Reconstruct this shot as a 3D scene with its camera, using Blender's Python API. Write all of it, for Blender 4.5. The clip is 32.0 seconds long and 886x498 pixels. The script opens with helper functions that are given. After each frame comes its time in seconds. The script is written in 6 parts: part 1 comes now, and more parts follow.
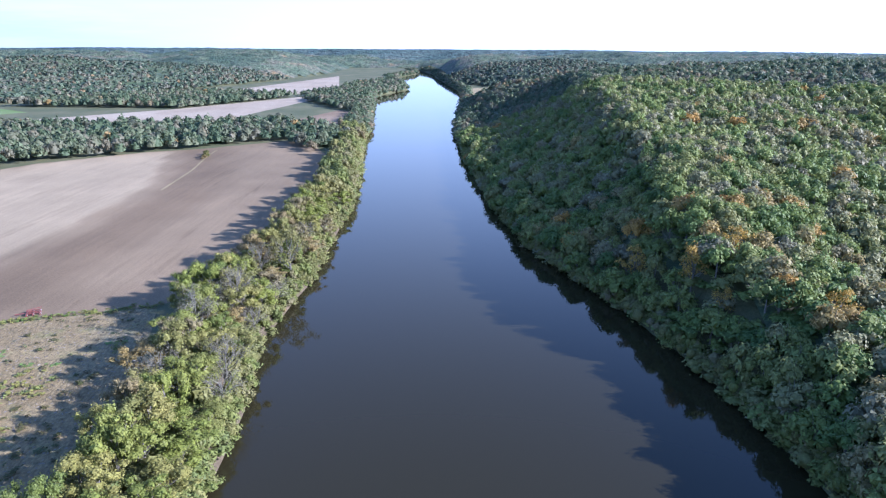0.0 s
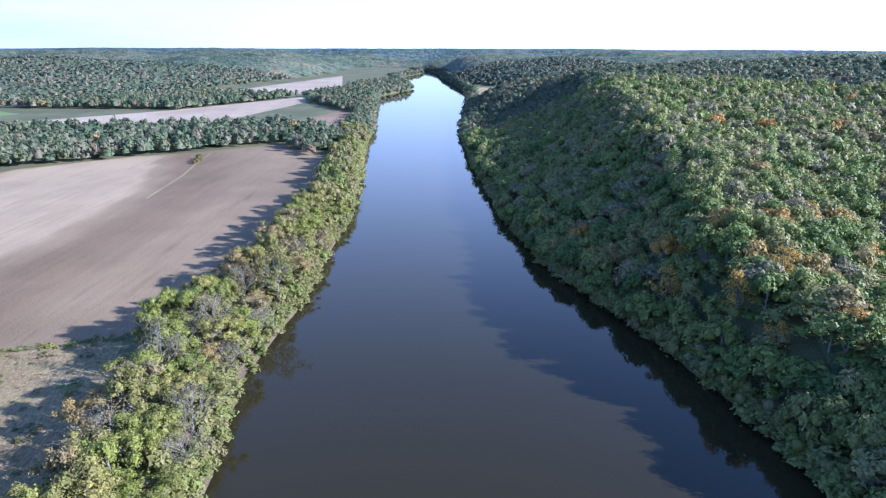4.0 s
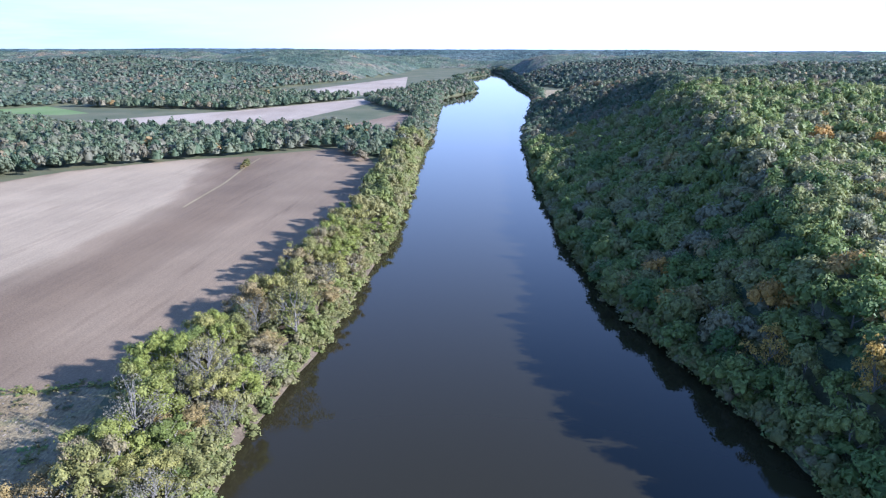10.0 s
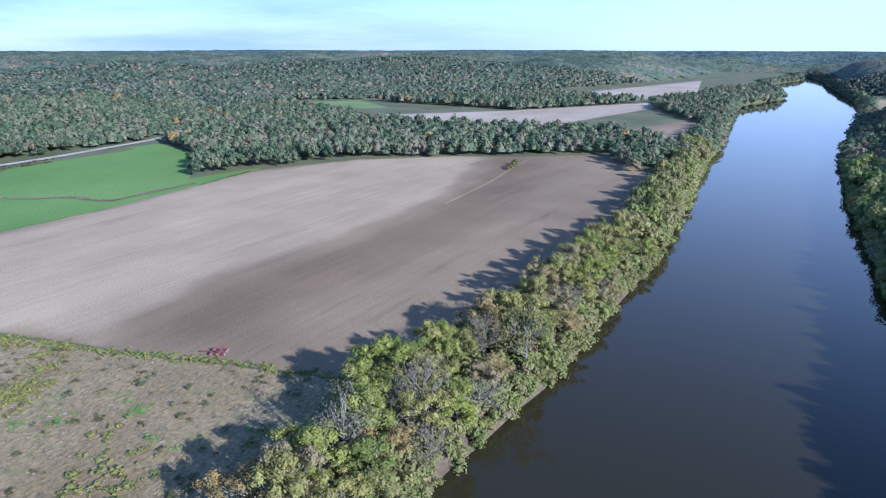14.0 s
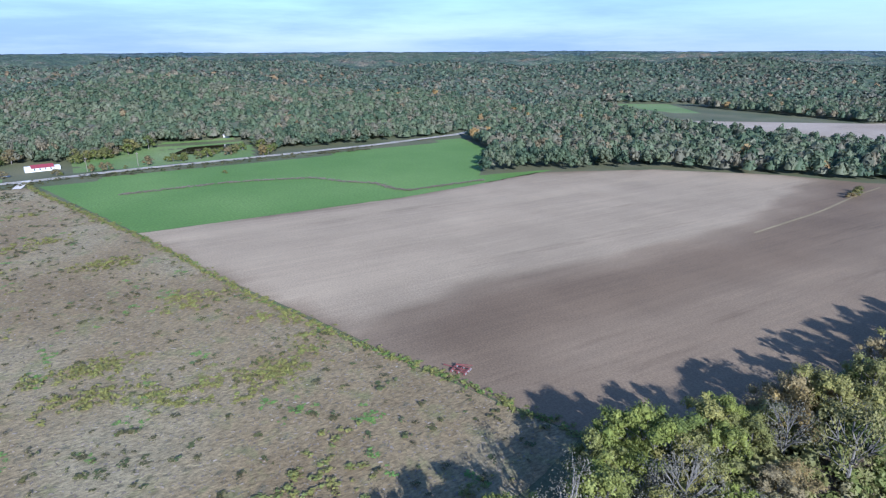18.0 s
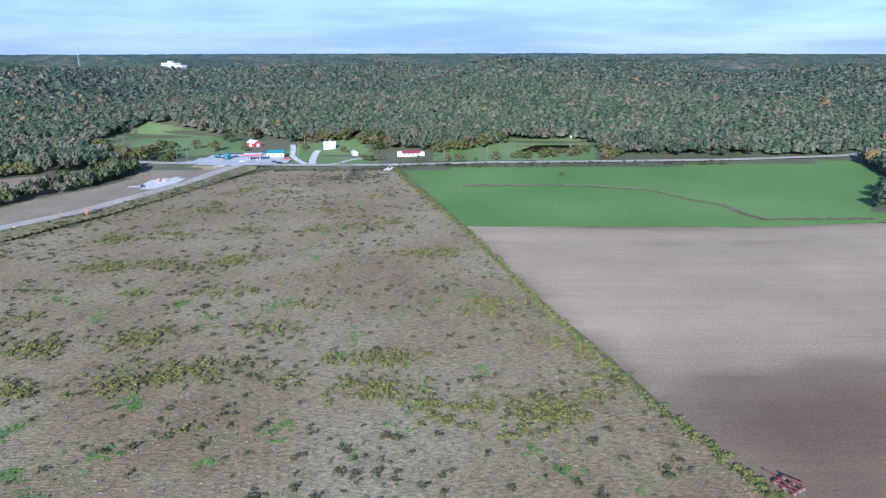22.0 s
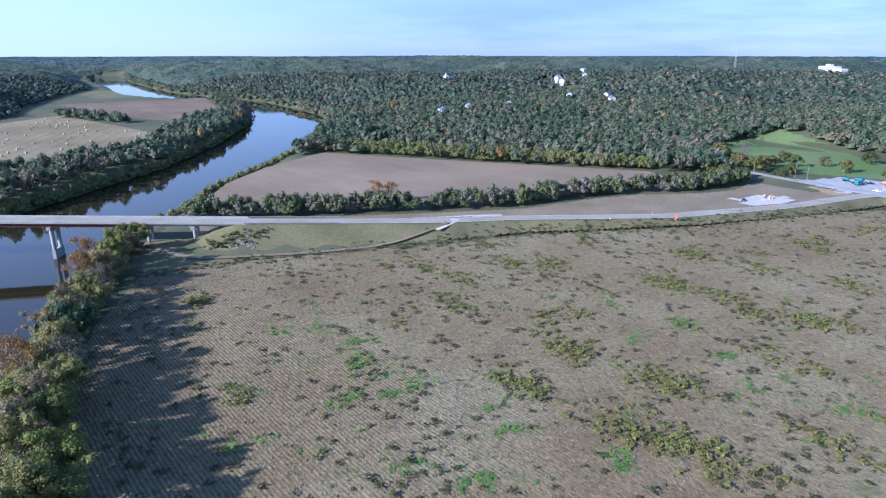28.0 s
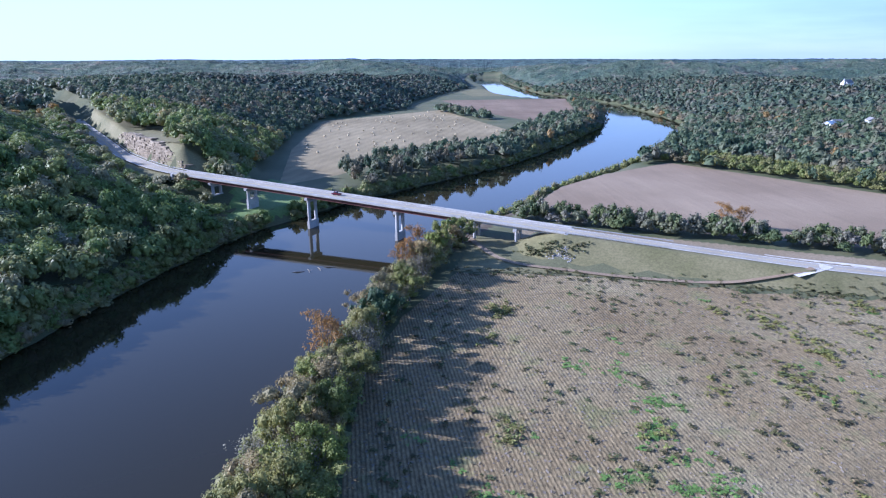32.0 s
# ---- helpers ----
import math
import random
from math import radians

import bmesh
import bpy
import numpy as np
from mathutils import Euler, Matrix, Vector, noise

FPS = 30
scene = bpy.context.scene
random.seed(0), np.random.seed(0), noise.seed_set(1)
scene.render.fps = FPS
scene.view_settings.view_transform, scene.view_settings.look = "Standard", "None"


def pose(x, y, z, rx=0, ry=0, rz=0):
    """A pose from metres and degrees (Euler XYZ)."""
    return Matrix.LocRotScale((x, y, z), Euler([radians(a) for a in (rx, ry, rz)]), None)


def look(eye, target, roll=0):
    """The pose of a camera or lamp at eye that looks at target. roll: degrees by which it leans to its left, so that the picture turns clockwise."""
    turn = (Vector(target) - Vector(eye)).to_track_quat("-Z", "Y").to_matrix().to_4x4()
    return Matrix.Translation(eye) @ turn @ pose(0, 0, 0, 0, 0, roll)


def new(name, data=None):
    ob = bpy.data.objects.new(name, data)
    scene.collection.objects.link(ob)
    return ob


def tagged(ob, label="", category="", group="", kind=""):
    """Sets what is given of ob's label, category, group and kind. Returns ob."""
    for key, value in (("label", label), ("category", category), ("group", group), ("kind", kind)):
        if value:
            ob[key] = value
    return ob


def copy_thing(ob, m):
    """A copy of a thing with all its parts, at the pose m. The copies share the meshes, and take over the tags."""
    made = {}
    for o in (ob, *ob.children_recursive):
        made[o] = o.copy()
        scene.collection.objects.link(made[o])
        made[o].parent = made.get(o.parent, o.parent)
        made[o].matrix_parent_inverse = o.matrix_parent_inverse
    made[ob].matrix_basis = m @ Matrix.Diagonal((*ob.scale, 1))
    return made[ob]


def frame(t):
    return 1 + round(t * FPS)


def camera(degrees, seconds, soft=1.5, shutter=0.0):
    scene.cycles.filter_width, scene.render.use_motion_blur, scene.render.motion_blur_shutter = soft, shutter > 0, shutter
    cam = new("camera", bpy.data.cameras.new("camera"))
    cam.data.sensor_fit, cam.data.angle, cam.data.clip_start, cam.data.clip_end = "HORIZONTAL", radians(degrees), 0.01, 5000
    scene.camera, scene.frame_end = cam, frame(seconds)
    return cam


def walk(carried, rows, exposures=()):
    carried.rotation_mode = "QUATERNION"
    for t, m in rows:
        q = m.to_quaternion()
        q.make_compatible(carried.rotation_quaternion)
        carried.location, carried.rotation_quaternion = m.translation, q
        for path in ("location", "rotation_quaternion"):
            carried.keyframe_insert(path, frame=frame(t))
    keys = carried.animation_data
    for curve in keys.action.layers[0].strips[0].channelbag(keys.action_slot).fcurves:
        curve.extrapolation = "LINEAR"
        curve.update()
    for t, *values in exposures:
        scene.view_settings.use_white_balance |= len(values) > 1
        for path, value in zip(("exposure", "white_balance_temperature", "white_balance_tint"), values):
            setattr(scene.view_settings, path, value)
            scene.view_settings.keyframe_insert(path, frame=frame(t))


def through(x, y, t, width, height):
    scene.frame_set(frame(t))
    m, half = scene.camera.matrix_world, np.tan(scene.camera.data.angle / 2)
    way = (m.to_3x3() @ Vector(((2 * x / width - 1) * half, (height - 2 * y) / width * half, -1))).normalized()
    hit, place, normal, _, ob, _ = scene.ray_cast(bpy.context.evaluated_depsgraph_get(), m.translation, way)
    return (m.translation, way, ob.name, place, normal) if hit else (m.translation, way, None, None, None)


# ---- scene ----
# eye, yaw to the left of +y, pitch, roll
PATH = [
    (0, 0.00, 0.00, 85.00, -0.00, -18.29, 0.39),
    (1, -0.54, 7.37, 84.35, 0.16, -18.30, 0.31),
    (2, -1.19, 14.81, 83.36, 0.26, -18.29, 0.24),
    (3, -0.61, 21.28, 83.38, 0.39, -18.32, 0.18),
    (3.5, -0.53, 24.48, 83.42, 0.44, -18.34, 0.18),
    (5.5, 0.56, 36.29, 83.44, 0.62, -18.32, 0.24),
    (6, 0.89, 39.33, 83.53, 0.64, -18.34, 0.25),
    (7, 1.82, 45.70, 83.47, 0.76, -18.33, 0.23),
    (8, 2.46, 52.19, 83.50, 0.83, -18.35, 0.25),
    (9, 2.89, 58.07, 83.67, 1.36, -18.36, 0.27),
    (9.5, 3.14, 61.17, 83.58, 3.50, -18.34, 0.26),
    (10, 3.49, 64.00, 82.96, 6.53, -18.28, 0.20),
    (10.5, 3.41, 66.56, 82.41, 9.75, -18.25, 0.17),
    (11, 3.50, 69.68, 82.53, 12.79, -18.28, -0.05),
    (12, 3.08, 75.53, 82.64, 18.72, -18.25, 0.03),
    (13, 2.23, 80.98, 82.17, 24.78, -18.22, 0.07),
    (14, 0.59, 87.00, 81.66, 31.68, -18.18, 0.02),
    (14.5, -0.44, 89.91, 81.53, 35.37, -18.19, -0.04),
    (16.5, -8.48, 101.57, 79.91, 48.55, -18.02, -0.11),
    (17, -10.38, 104.29, 79.92, 52.06, -18.03, -0.05),
    (18, -13.96, 108.69, 79.81, 58.88, -18.03, -0.21),
    (19, -18.84, 113.03, 79.50, 66.32, -17.97, -0.16),
    (20, -23.92, 116.72, 79.57, 73.82, -17.96, -0.18),
    (21, -29.90, 120.00, 78.98, 81.71, -17.87, -0.17),
    (22, -35.18, 122.08, 79.34, 90.61, -17.87, -0.08),
    (23, -41.36, 123.39, 79.42, 99.39, -17.82, -0.05),
    (24, -47.41, 123.73, 79.73, 107.70, -17.84, -0.13),
    (24.5, -50.38, 123.14, 79.63, 112.04, -17.81, -0.13),
    (26.5, -62.26, 118.93, 79.53, 129.92, -17.71, -0.12),
    (27, -64.95, 117.44, 79.62, 134.49, -17.72, -0.07),
    (28, -70.16, 114.02, 79.61, 144.50, -17.68, -0.02),
    (29, -74.62, 109.68, 79.47, 155.12, -17.60, 0.11),
    (30, -79.02, 104.33, 79.07, 165.71, -17.50, 0.06),
    (30.5, -80.88, 101.81, 79.05, 169.73, -17.46, -0.03),
    (31, -82.46, 98.71, 78.68, 171.90, -17.43, -0.07),
    (31.5, -83.86, 95.85, 78.51, 173.42, -17.42, -0.13),
    (32, -84.88, 92.60, 78.32, 176.20, -17.39, -0.10),
]
cam = camera(71.0, 32.0, soft=1.2)


def aim(x, y, z, yaw, pitch, roll):
    a, b = radians(yaw), radians(pitch)
    way = Vector((-math.sin(a) * math.cos(b), math.cos(a) * math.cos(b), math.sin(b)))
    return look((x, y, z), Vector((x, y, z)) + 10 * way, roll)


walk(cam, [(t, aim(x, y, z, a, b, c)) for t, x, y, z, a, b, c in PATH], exposures=[(0, 1.66, 4740, 22), (9, 1.66, 4740, 22), (13, 1.32, 4600, 18), (17, 1.08, 4660, 17), (24, 0.98, 4660, 17), (28, 1.04, 4600, 20), (32, 1.3, 4560, 24)])

# ---- light ----
SUN_HEIGHT, SUN_TURN = radians(24), radians(100)  # turn from +y towards +x
world = bpy.data.worlds.new("world")
scene.world = world
world.use_nodes = True
wn, wl = world.node_tree.nodes, world.node_tree.links
sky = wn.new("ShaderNodeTexSky")
sky.sky_type, sky.sun_disc, sky.sun_elevation, sky.sun_rotation = "NISHITA", False, SUN_HEIGHT, SUN_TURN
sky.air_density, sky.dust_density, sky.ozone_density, sky.altitude = 1.0, 0.35, 2.5, 150
wl.new(sky.outputs[0], wn["Background"].inputs[0])
wn["Background"].inputs[1].default_value = 0.094
# thin low cloud along the horizon away from the sun
way = wn.new("ShaderNodeTexCoord")
parts = wn.new("ShaderNodeSeparateXYZ")
wl.new(way.outputs["Generated"], parts.inputs[0])
squash = wn.new("ShaderNodeMapping")
squash.inputs["Scale"].default_value = (1.0, 1.0, 9.0)
wl.new(way.outputs["Generated"], squash.inputs[0])
puffs = wn.new("ShaderNodeTexNoise")
puffs.inputs["Scale"].default_value, puffs.inputs["Detail"].default_value, puffs.inputs["Roughness"].default_value = 2.6, 7.0, 0.6
wl.new(squash.outputs[0], puffs.inputs["Vector"])


def span_of(source, a, b, c, d):
    m = wn.new("ShaderNodeMapRange")
    m.interpolation_type = "SMOOTHSTEP"
    for i, v in enumerate((a, b, c, d)):
        m.inputs[i + 1].default_value = v
    wl.new(source, m.inputs[0])
    return m.outputs[0]


def times(a, b):
    m = wn.new("ShaderNodeMath")
    m.operation = "MULTIPLY"
    wl.new(a, m.inputs[0])
    wl.new(b, m.inputs[1])
    return m.outputs[0]


low = span_of(parts.outputs[2], 0.0, 0.32, 1.0, 0.0)
west = span_of(parts.outputs[0], 0.15, -0.7, 0.0, 1.0)
cloudy = times(times(low, west), span_of(puffs.outputs[0], 0.3, 0.7, 0.62, 0.92))
cloud = wn.new("ShaderNodeBackground")
cloud.inputs[0].default_value, cloud.inputs[1].default_value = (0.185, 0.242, 0.335, 1), 1.0
veil = wn.new("ShaderNodeMixShader")
wl.new(cloudy, veil.inputs[0])
wl.new(wn["Background"].outputs[0], veil.inputs[1])
wl.new(cloud.outputs[0], veil.inputs[2])
# bright thin haze low in the sky on the sunny side
hazy = times(span_of(parts.outputs[2], 0.0, 0.68, 0.92, 0.0), span_of(parts.outputs[0], -0.7, 0.1, 0.1, 1.0))
haze = wn.new("ShaderNodeBackground")
haze.inputs[0].default_value, haze.inputs[1].default_value = (0.41, 0.465, 0.545, 1), 1.0
bright = wn.new("ShaderNodeMixShader")
wl.new(hazy, bright.inputs[0])
wl.new(veil.outputs[0], bright.inputs[1])
wl.new(haze.outputs[0], bright.inputs[2])
wl.new(bright.outputs[0], wn["World Output"].inputs[0])
sun = new("sun", bpy.data.lights.new("sun", "SUN"))
sun.data.energy, sun.data.angle, sun.data.color = 5.0, radians(0.55), (1.0, 0.88, 0.71)
sun.matrix_world = look((0, 0, 0), (-math.cos(SUN_HEIGHT) * math.sin(SUN_TURN), -math.cos(SUN_HEIGHT) * math.cos(SUN_TURN), -math.sin(SUN_HEIGHT)))


# ---- materials ----
def material(name, rough=0.8):
    m = bpy.data.materials.new(name)
    m.use_nodes = True
    m.node_tree.nodes["Principled BSDF"].inputs["Roughness"].default_value = rough
    m.node_tree.nodes["Principled BSDF"].inputs["Specular IOR Level"].default_value = 0.25
    return m, m.node_tree.nodes, m.node_tree.links, m.node_tree.nodes["Principled BSDF"]


def ramp(nodes, links, source, stops):
    r = nodes.new("ShaderNodeValToRGB")
    while len(r.color_ramp.elements) < len(stops):
        r.color_ramp.elements.new(0.5)
    for e, (p, c) in zip(r.color_ramp.elements, stops):
        e.position, e.color = p, (*c, 1)
    links.new(source, r.inputs[0])
    return r.outputs[0]


def spots(nodes, links, scale, detail=4.0, rough=0.55, stretch=(1, 1, 1), turn=0.0):
    """Noise over world-sized coordinates, 0 to 1."""
    co, mp, n = nodes.new("ShaderNodeTexCoord"), nodes.new("ShaderNodeMapping"), nodes.new("ShaderNodeTexNoise")
    mp.inputs["Rotation"].default_value, mp.inputs["Scale"].default_value = (0, 0, turn), stretch
    links.new(co.outputs["Object"], mp.inputs[0])
    links.new(mp.outputs[0], n.inputs["Vector"])
    n.inputs["Scale"].default_value, n.inputs["Detail"].default_value, n.inputs["Roughness"].default_value = scale, detail, rough
    return n.outputs[0]


def blend(nodes, links, factor, a, b, kind="MIX"):
    m = nodes.new("ShaderNodeMix")
    m.data_type, m.blend_type = "RGBA", kind
    for socket, v in ((m.inputs[0], factor), (m.inputs[6], a), (m.inputs[7], b)):
        if isinstance(v, (int, float)):
            socket.default_value = v
        elif isinstance(v, tuple):
            socket.default_value = (*v, 1)
        else:
            links.new(v, socket)
    return m.outputs[2]


def relief(nodes, links, shader, height, strength, distance):
    b = nodes.new("ShaderNodeBump")
    b.inputs["Strength"].default_value, b.inputs["Distance"].default_value = strength, distance
    links.new(height, b.inputs["Height"])
    links.new(b.outputs[0], shader.inputs["Normal"])


def two_tone(name, dark, light, scale, fine, rough=0.85, bump=0.4, depth=0.1, mid=0.5, spread=0.18):
    m, n, l, s = material(name, rough)
    big, small = spots(n, l, scale), spots(n, l, fine, 5, 0.7)
    c = ramp(n, l, big, [(mid - spread, dark), (mid + spread, light)])
    g = ramp(n, l, small, [(0.3, (0.62, 0.62, 0.62)), (0.7, (1.3, 1.3, 1.3))])
    l.new(blend(n, l, 0.8, c, g, "MULTIPLY"), s.inputs["Base Color"])
    relief(n, l, s, small, bump, depth)
    return m


def leaf_material(name, stops, random_of="object", through=0.2, grain=1.6):
    """Foliage: a colour for each plant, lighter and darker leaves on it."""
    m, n, l, s = material(name, 0.6)
    if random_of == "object":
        r = n.new("ShaderNodeObjectInfo").outputs["Random"]
    else:
        a = n.new("ShaderNodeAttribute")
        a.attribute_name = "tint"
        r = a.outputs["Fac"]
    c = ramp(n, l, r, stops)
    geo = n.new("ShaderNodeNewGeometry").outputs["Random Per Island"]
    spread = 0.3 if random_of == "object" else 0.16
    v = ramp(n, l, geo, [(0, (1 - spread,) * 3), (1, (1 + spread, 1 + spread, 1 + 0.8 * spread))])
    c = blend(n, l, 1.0, c, v, "MULTIPLY")
    leafy = spots(n, l, grain, 4, 0.75)
    c = blend(n, l, 0.5, c, ramp(n, l, leafy, [(0.36, (0.6, 0.61, 0.62)), (0.64, (1.4, 1.4, 1.34))]), "MULTIPLY")
    l.new(c, s.inputs["Base Color"])
    t, mix = n.new("ShaderNodeBsdfTranslucent"), n.new("ShaderNodeMixShader")
    l.new(c, t.inputs[0])
    mix.inputs[0].default_value = through
    l.new(s.outputs[0], mix.inputs[1])
    l.new(t.outputs[0], mix.inputs[2])
    l.new(mix.outputs[0], n["Material Output"].inputs[0])
    return m


BANK_STOPS = [(0.0, (0.105, 0.13, 0.032)), (0.25, (0.195, 0.215, 0.042)), (0.5, (0.18, 0.175, 0.056)), (0.7, (0.24, 0.222, 0.062)), (0.86, (0.215, 0.178, 0.095)), (1.0, (0.27, 0.198, 0.07))]
WOOD_STOPS = [(0.0, (0.10, 0.15, 0.045)), (0.25, (0.16, 0.205, 0.055)), (0.5, (0.21, 0.235, 0.07)), (0.68, (0.235, 0.23, 0.09)), (0.82, (0.22, 0.21, 0.13)), (0.93, (0.28, 0.23, 0.09)), (1.0, (0.37, 0.23, 0.06))]
# valley leaves: bluer than the near woods, a little distance haze put into the colour
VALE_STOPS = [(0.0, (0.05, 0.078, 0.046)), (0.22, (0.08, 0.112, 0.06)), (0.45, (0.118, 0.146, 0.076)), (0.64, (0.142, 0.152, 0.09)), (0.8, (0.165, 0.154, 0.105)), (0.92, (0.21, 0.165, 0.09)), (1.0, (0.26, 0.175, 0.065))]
bank_leaf = leaf_material("bank_leaf", BANK_STOPS, "object", 0.3, 20.0)
bank_leaf_all = leaf_material("bank_leaf_all", [(p, tuple(0.78 * q + 0.22 * (0.1, 0.115, 0.07)[i] for i, q in enumerate(c))) for p, c in BANK_STOPS], "tint", 0.3)
wood_leaf = leaf_material("wood_leaf", WOOD_STOPS, "object", 0.34, 20.0)
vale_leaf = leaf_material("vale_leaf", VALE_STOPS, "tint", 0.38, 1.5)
wood_leaf_all = leaf_material("wood_leaf_all", WOOD_STOPS, "tint", 0.34, 1.7)
def plain_leaf(name, a, b, through=0.2):
    return leaf_material(name, [(0.0, a), (1.0, b)], "object", through, 20.0)


grey_leaf = plain_leaf("grey_twigs", (0.13, 0.118, 0.085), (0.18, 0.165, 0.115))
gold_leaf = plain_leaf("gold_leaves", (0.34, 0.22, 0.04), (0.42, 0.30, 0.08), 0.35)
syc_leaf = plain_leaf("sycamore_leaves", (0.17, 0.16, 0.055), (0.21, 0.18, 0.065), 0.3)
dark_leaf = plain_leaf("dark_leaves", (0.035, 0.06, 0.025), (0.05, 0.08, 0.03))
rust_leaf = plain_leaf("rust_leaves", (0.26, 0.13, 0.03), (0.30, 0.17, 0.05), 0.3)
dry_leaf = leaf_material("dry_weed_stalks", [(0.0, (0.15, 0.12, 0.088)), (0.6, (0.19, 0.158, 0.12)), (1.0, (0.225, 0.195, 0.16))], "tint", 0.15)
olive_leaf = leaf_material("olive_weeds", [(0.0, (0.07, 0.06, 0.026)), (0.6, (0.095, 0.09, 0.03)), (1.0, (0.075, 0.10, 0.035))], "tint", 0.15)
yellow_leaf = leaf_material("goldenrod", [(0.0, (0.16, 0.15, 0.04)), (0.6, (0.20, 0.19, 0.05)), (1.0, (0.15, 0.18, 0.05))], "tint", 0.2)
bright_leaf = leaf_material("edge_grass_leaf", [(0.0, (0.09, 0.14, 0.03)), (1.0, (0.14, 0.20, 0.04))], "tint", 0.2)
hedge_leaf = leaf_material("hedge_leaf", [(0.0, (0.06, 0.085, 0.034)), (0.3, (0.11, 0.13, 0.044)), (0.55, (0.14, 0.14, 0.08)), (0.8, (0.18, 0.165, 0.13)), (1.0, (0.20, 0.17, 0.09))], "tint", 0.25)
green_weed = leaf_material("green_weed_leaf", [(0.0, (0.12, 0.19, 0.04)), (1.0, (0.17, 0.26, 0.06))], "tint", 0.2)
yard_leaf = leaf_material("yard_leaf", [(p, tuple(0.6 * q for q in c)) for p, c in BANK_STOPS], "object", 0.25, 1.2)
bright_grass = two_tone("bright_grass", (0.07, 0.18, 0.04), (0.12, 0.26, 0.07), 0.3, 2.5)


def canopy_material(name, stops, grain):
    """Tree tops seen from far: a colour for each crown, leafy relief over it."""
    m, n, l, s = material(name, 0.75)
    a = n.new("ShaderNodeAttribute")
    a.attribute_name = "tint"
    c = ramp(n, l, a.outputs["Fac"], stops)
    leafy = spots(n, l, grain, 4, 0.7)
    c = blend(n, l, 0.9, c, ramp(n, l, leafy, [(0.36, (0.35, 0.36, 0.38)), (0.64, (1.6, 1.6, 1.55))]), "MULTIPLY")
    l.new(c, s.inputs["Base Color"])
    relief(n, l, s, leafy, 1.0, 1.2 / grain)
    return m


# blue of aerial haze is mixed into these leaf colours, strongest in the distant one
far_hazed_leaf = canopy_material("far_hazed_leaves", [(0.0, (0.04, 0.066, 0.045)), (0.3, (0.065, 0.09, 0.055)), (0.55, (0.095, 0.115, 0.07)), (0.75, (0.12, 0.118, 0.085)), (0.9, (0.155, 0.13, 0.08)), (1.0, (0.20, 0.14, 0.07))], 0.14)
distant_hazed_leaf = canopy_material("distant_hazed_leaves", [(0.0, (0.04, 0.07, 0.06)), (0.5, (0.07, 0.10, 0.085)), (1.0, (0.115, 0.125, 0.10))], 0.035)
pale_bark = two_tone("pale_bark", (0.12, 0.11, 0.09), (0.22, 0.205, 0.175), 0.7, 5)
bark = two_tone("bark", (0.10, 0.085, 0.07), (0.30, 0.27, 0.23), 0.8, 6)
ground_mat = two_tone("ground", (0.07, 0.08, 0.033), (0.125, 0.118, 0.058), 0.02, 1.2, mid=0.5)


def rows(nodes, links, gap, turn, wobble=1.0):
    """Drill rows: bands across the ground, gap metres apart."""
    co, mp, w = nodes.new("ShaderNodeTexCoord"), nodes.new("ShaderNodeMapping"), nodes.new("ShaderNodeTexWave")
    mp.inputs["Rotation"].default_value = (0, 0, turn)
    links.new(co.outputs["Object"], mp.inputs[0])
    links.new(mp.outputs[0], w.inputs["Vector"])
    w.inputs["Scale"].default_value = 0.314 / gap
    w.inputs["Distortion"].default_value, w.inputs["Detail"].default_value = wobble, 2.0
    w.inputs["Detail Scale"].default_value = 0.6
    return w.outputs["Fac"]


def soil(name, dark, light, streak_turn, gap, tilth=0.35, row_depth=0.35, dry=()):
    """Tilled earth: broad damp and dry areas, streaks along the work, drill rows and clods."""
    m, n, l, s = material(name, 0.9)
    big = spots(n, l, 0.011, 5, 0.6)
    streak = spots(n, l, 0.05, 5, 0.6, (1, 0.1, 1), streak_turn)
    thin = spots(n, l, 0.45, 4, 0.65, (1, 0.04, 1), streak_turn)
    clod = spots(n, l, 1.6, 6, 0.75)
    c = ramp(n, l, big, [(0.36, dark), (0.64, light)])
    if dry:
        a = n.new("ShaderNodeAttribute")
        a.attribute_name = "tint"
        c = ramp(n, l, a.outputs["Fac"], [(0.0, dry[0]), (0.4, dry[1]), (1.0, dry[2])])
        c = blend(n, l, 1.0, c, ramp(n, l, big, [(0.36, (0.86, 0.86, 0.86)), (0.64, (1.14, 1.14, 1.14))]), "MULTIPLY")
        wet = spots(n, l, 0.035, 6, 0.68, (1, 0.09, 1), streak_turn - 0.12)
        c = blend(n, l, 0.8, c, ramp(n, l, wet, [(0.34, (0.68, 0.66, 0.64)), (0.41, (1, 1, 1))]), "MULTIPLY")
    g = ramp(n, l, streak, [(0.3, (0.84, 0.83, 0.83)), (0.7, (1.14, 1.14, 1.14))])
    c = blend(n, l, 0.6, c, g, "MULTIPLY")
    c = blend(n, l, 0.4, c, ramp(n, l, thin, [(0.35, (0.85, 0.85, 0.85)), (0.7, (1.18, 1.17, 1.15))]), "MULTIPLY")
    c = blend(n, l, 0.8, c, ramp(n, l, clod, [(0.32, (0.62, 0.61, 0.6)), (0.68, (1.32, 1.32, 1.32))]), "MULTIPLY")
    line = rows(n, l, gap, streak_turn)
    c = blend(n, l, row_depth, c, ramp(n, l, line, [(0.0, (0.7, 0.69, 0.68)), (1.0, (1.18, 1.18, 1.18))]), "MULTIPLY")
    l.new(c, s.inputs["Base Color"])
    relief(n, l, s, clod, tilth, 0.25)
    return m


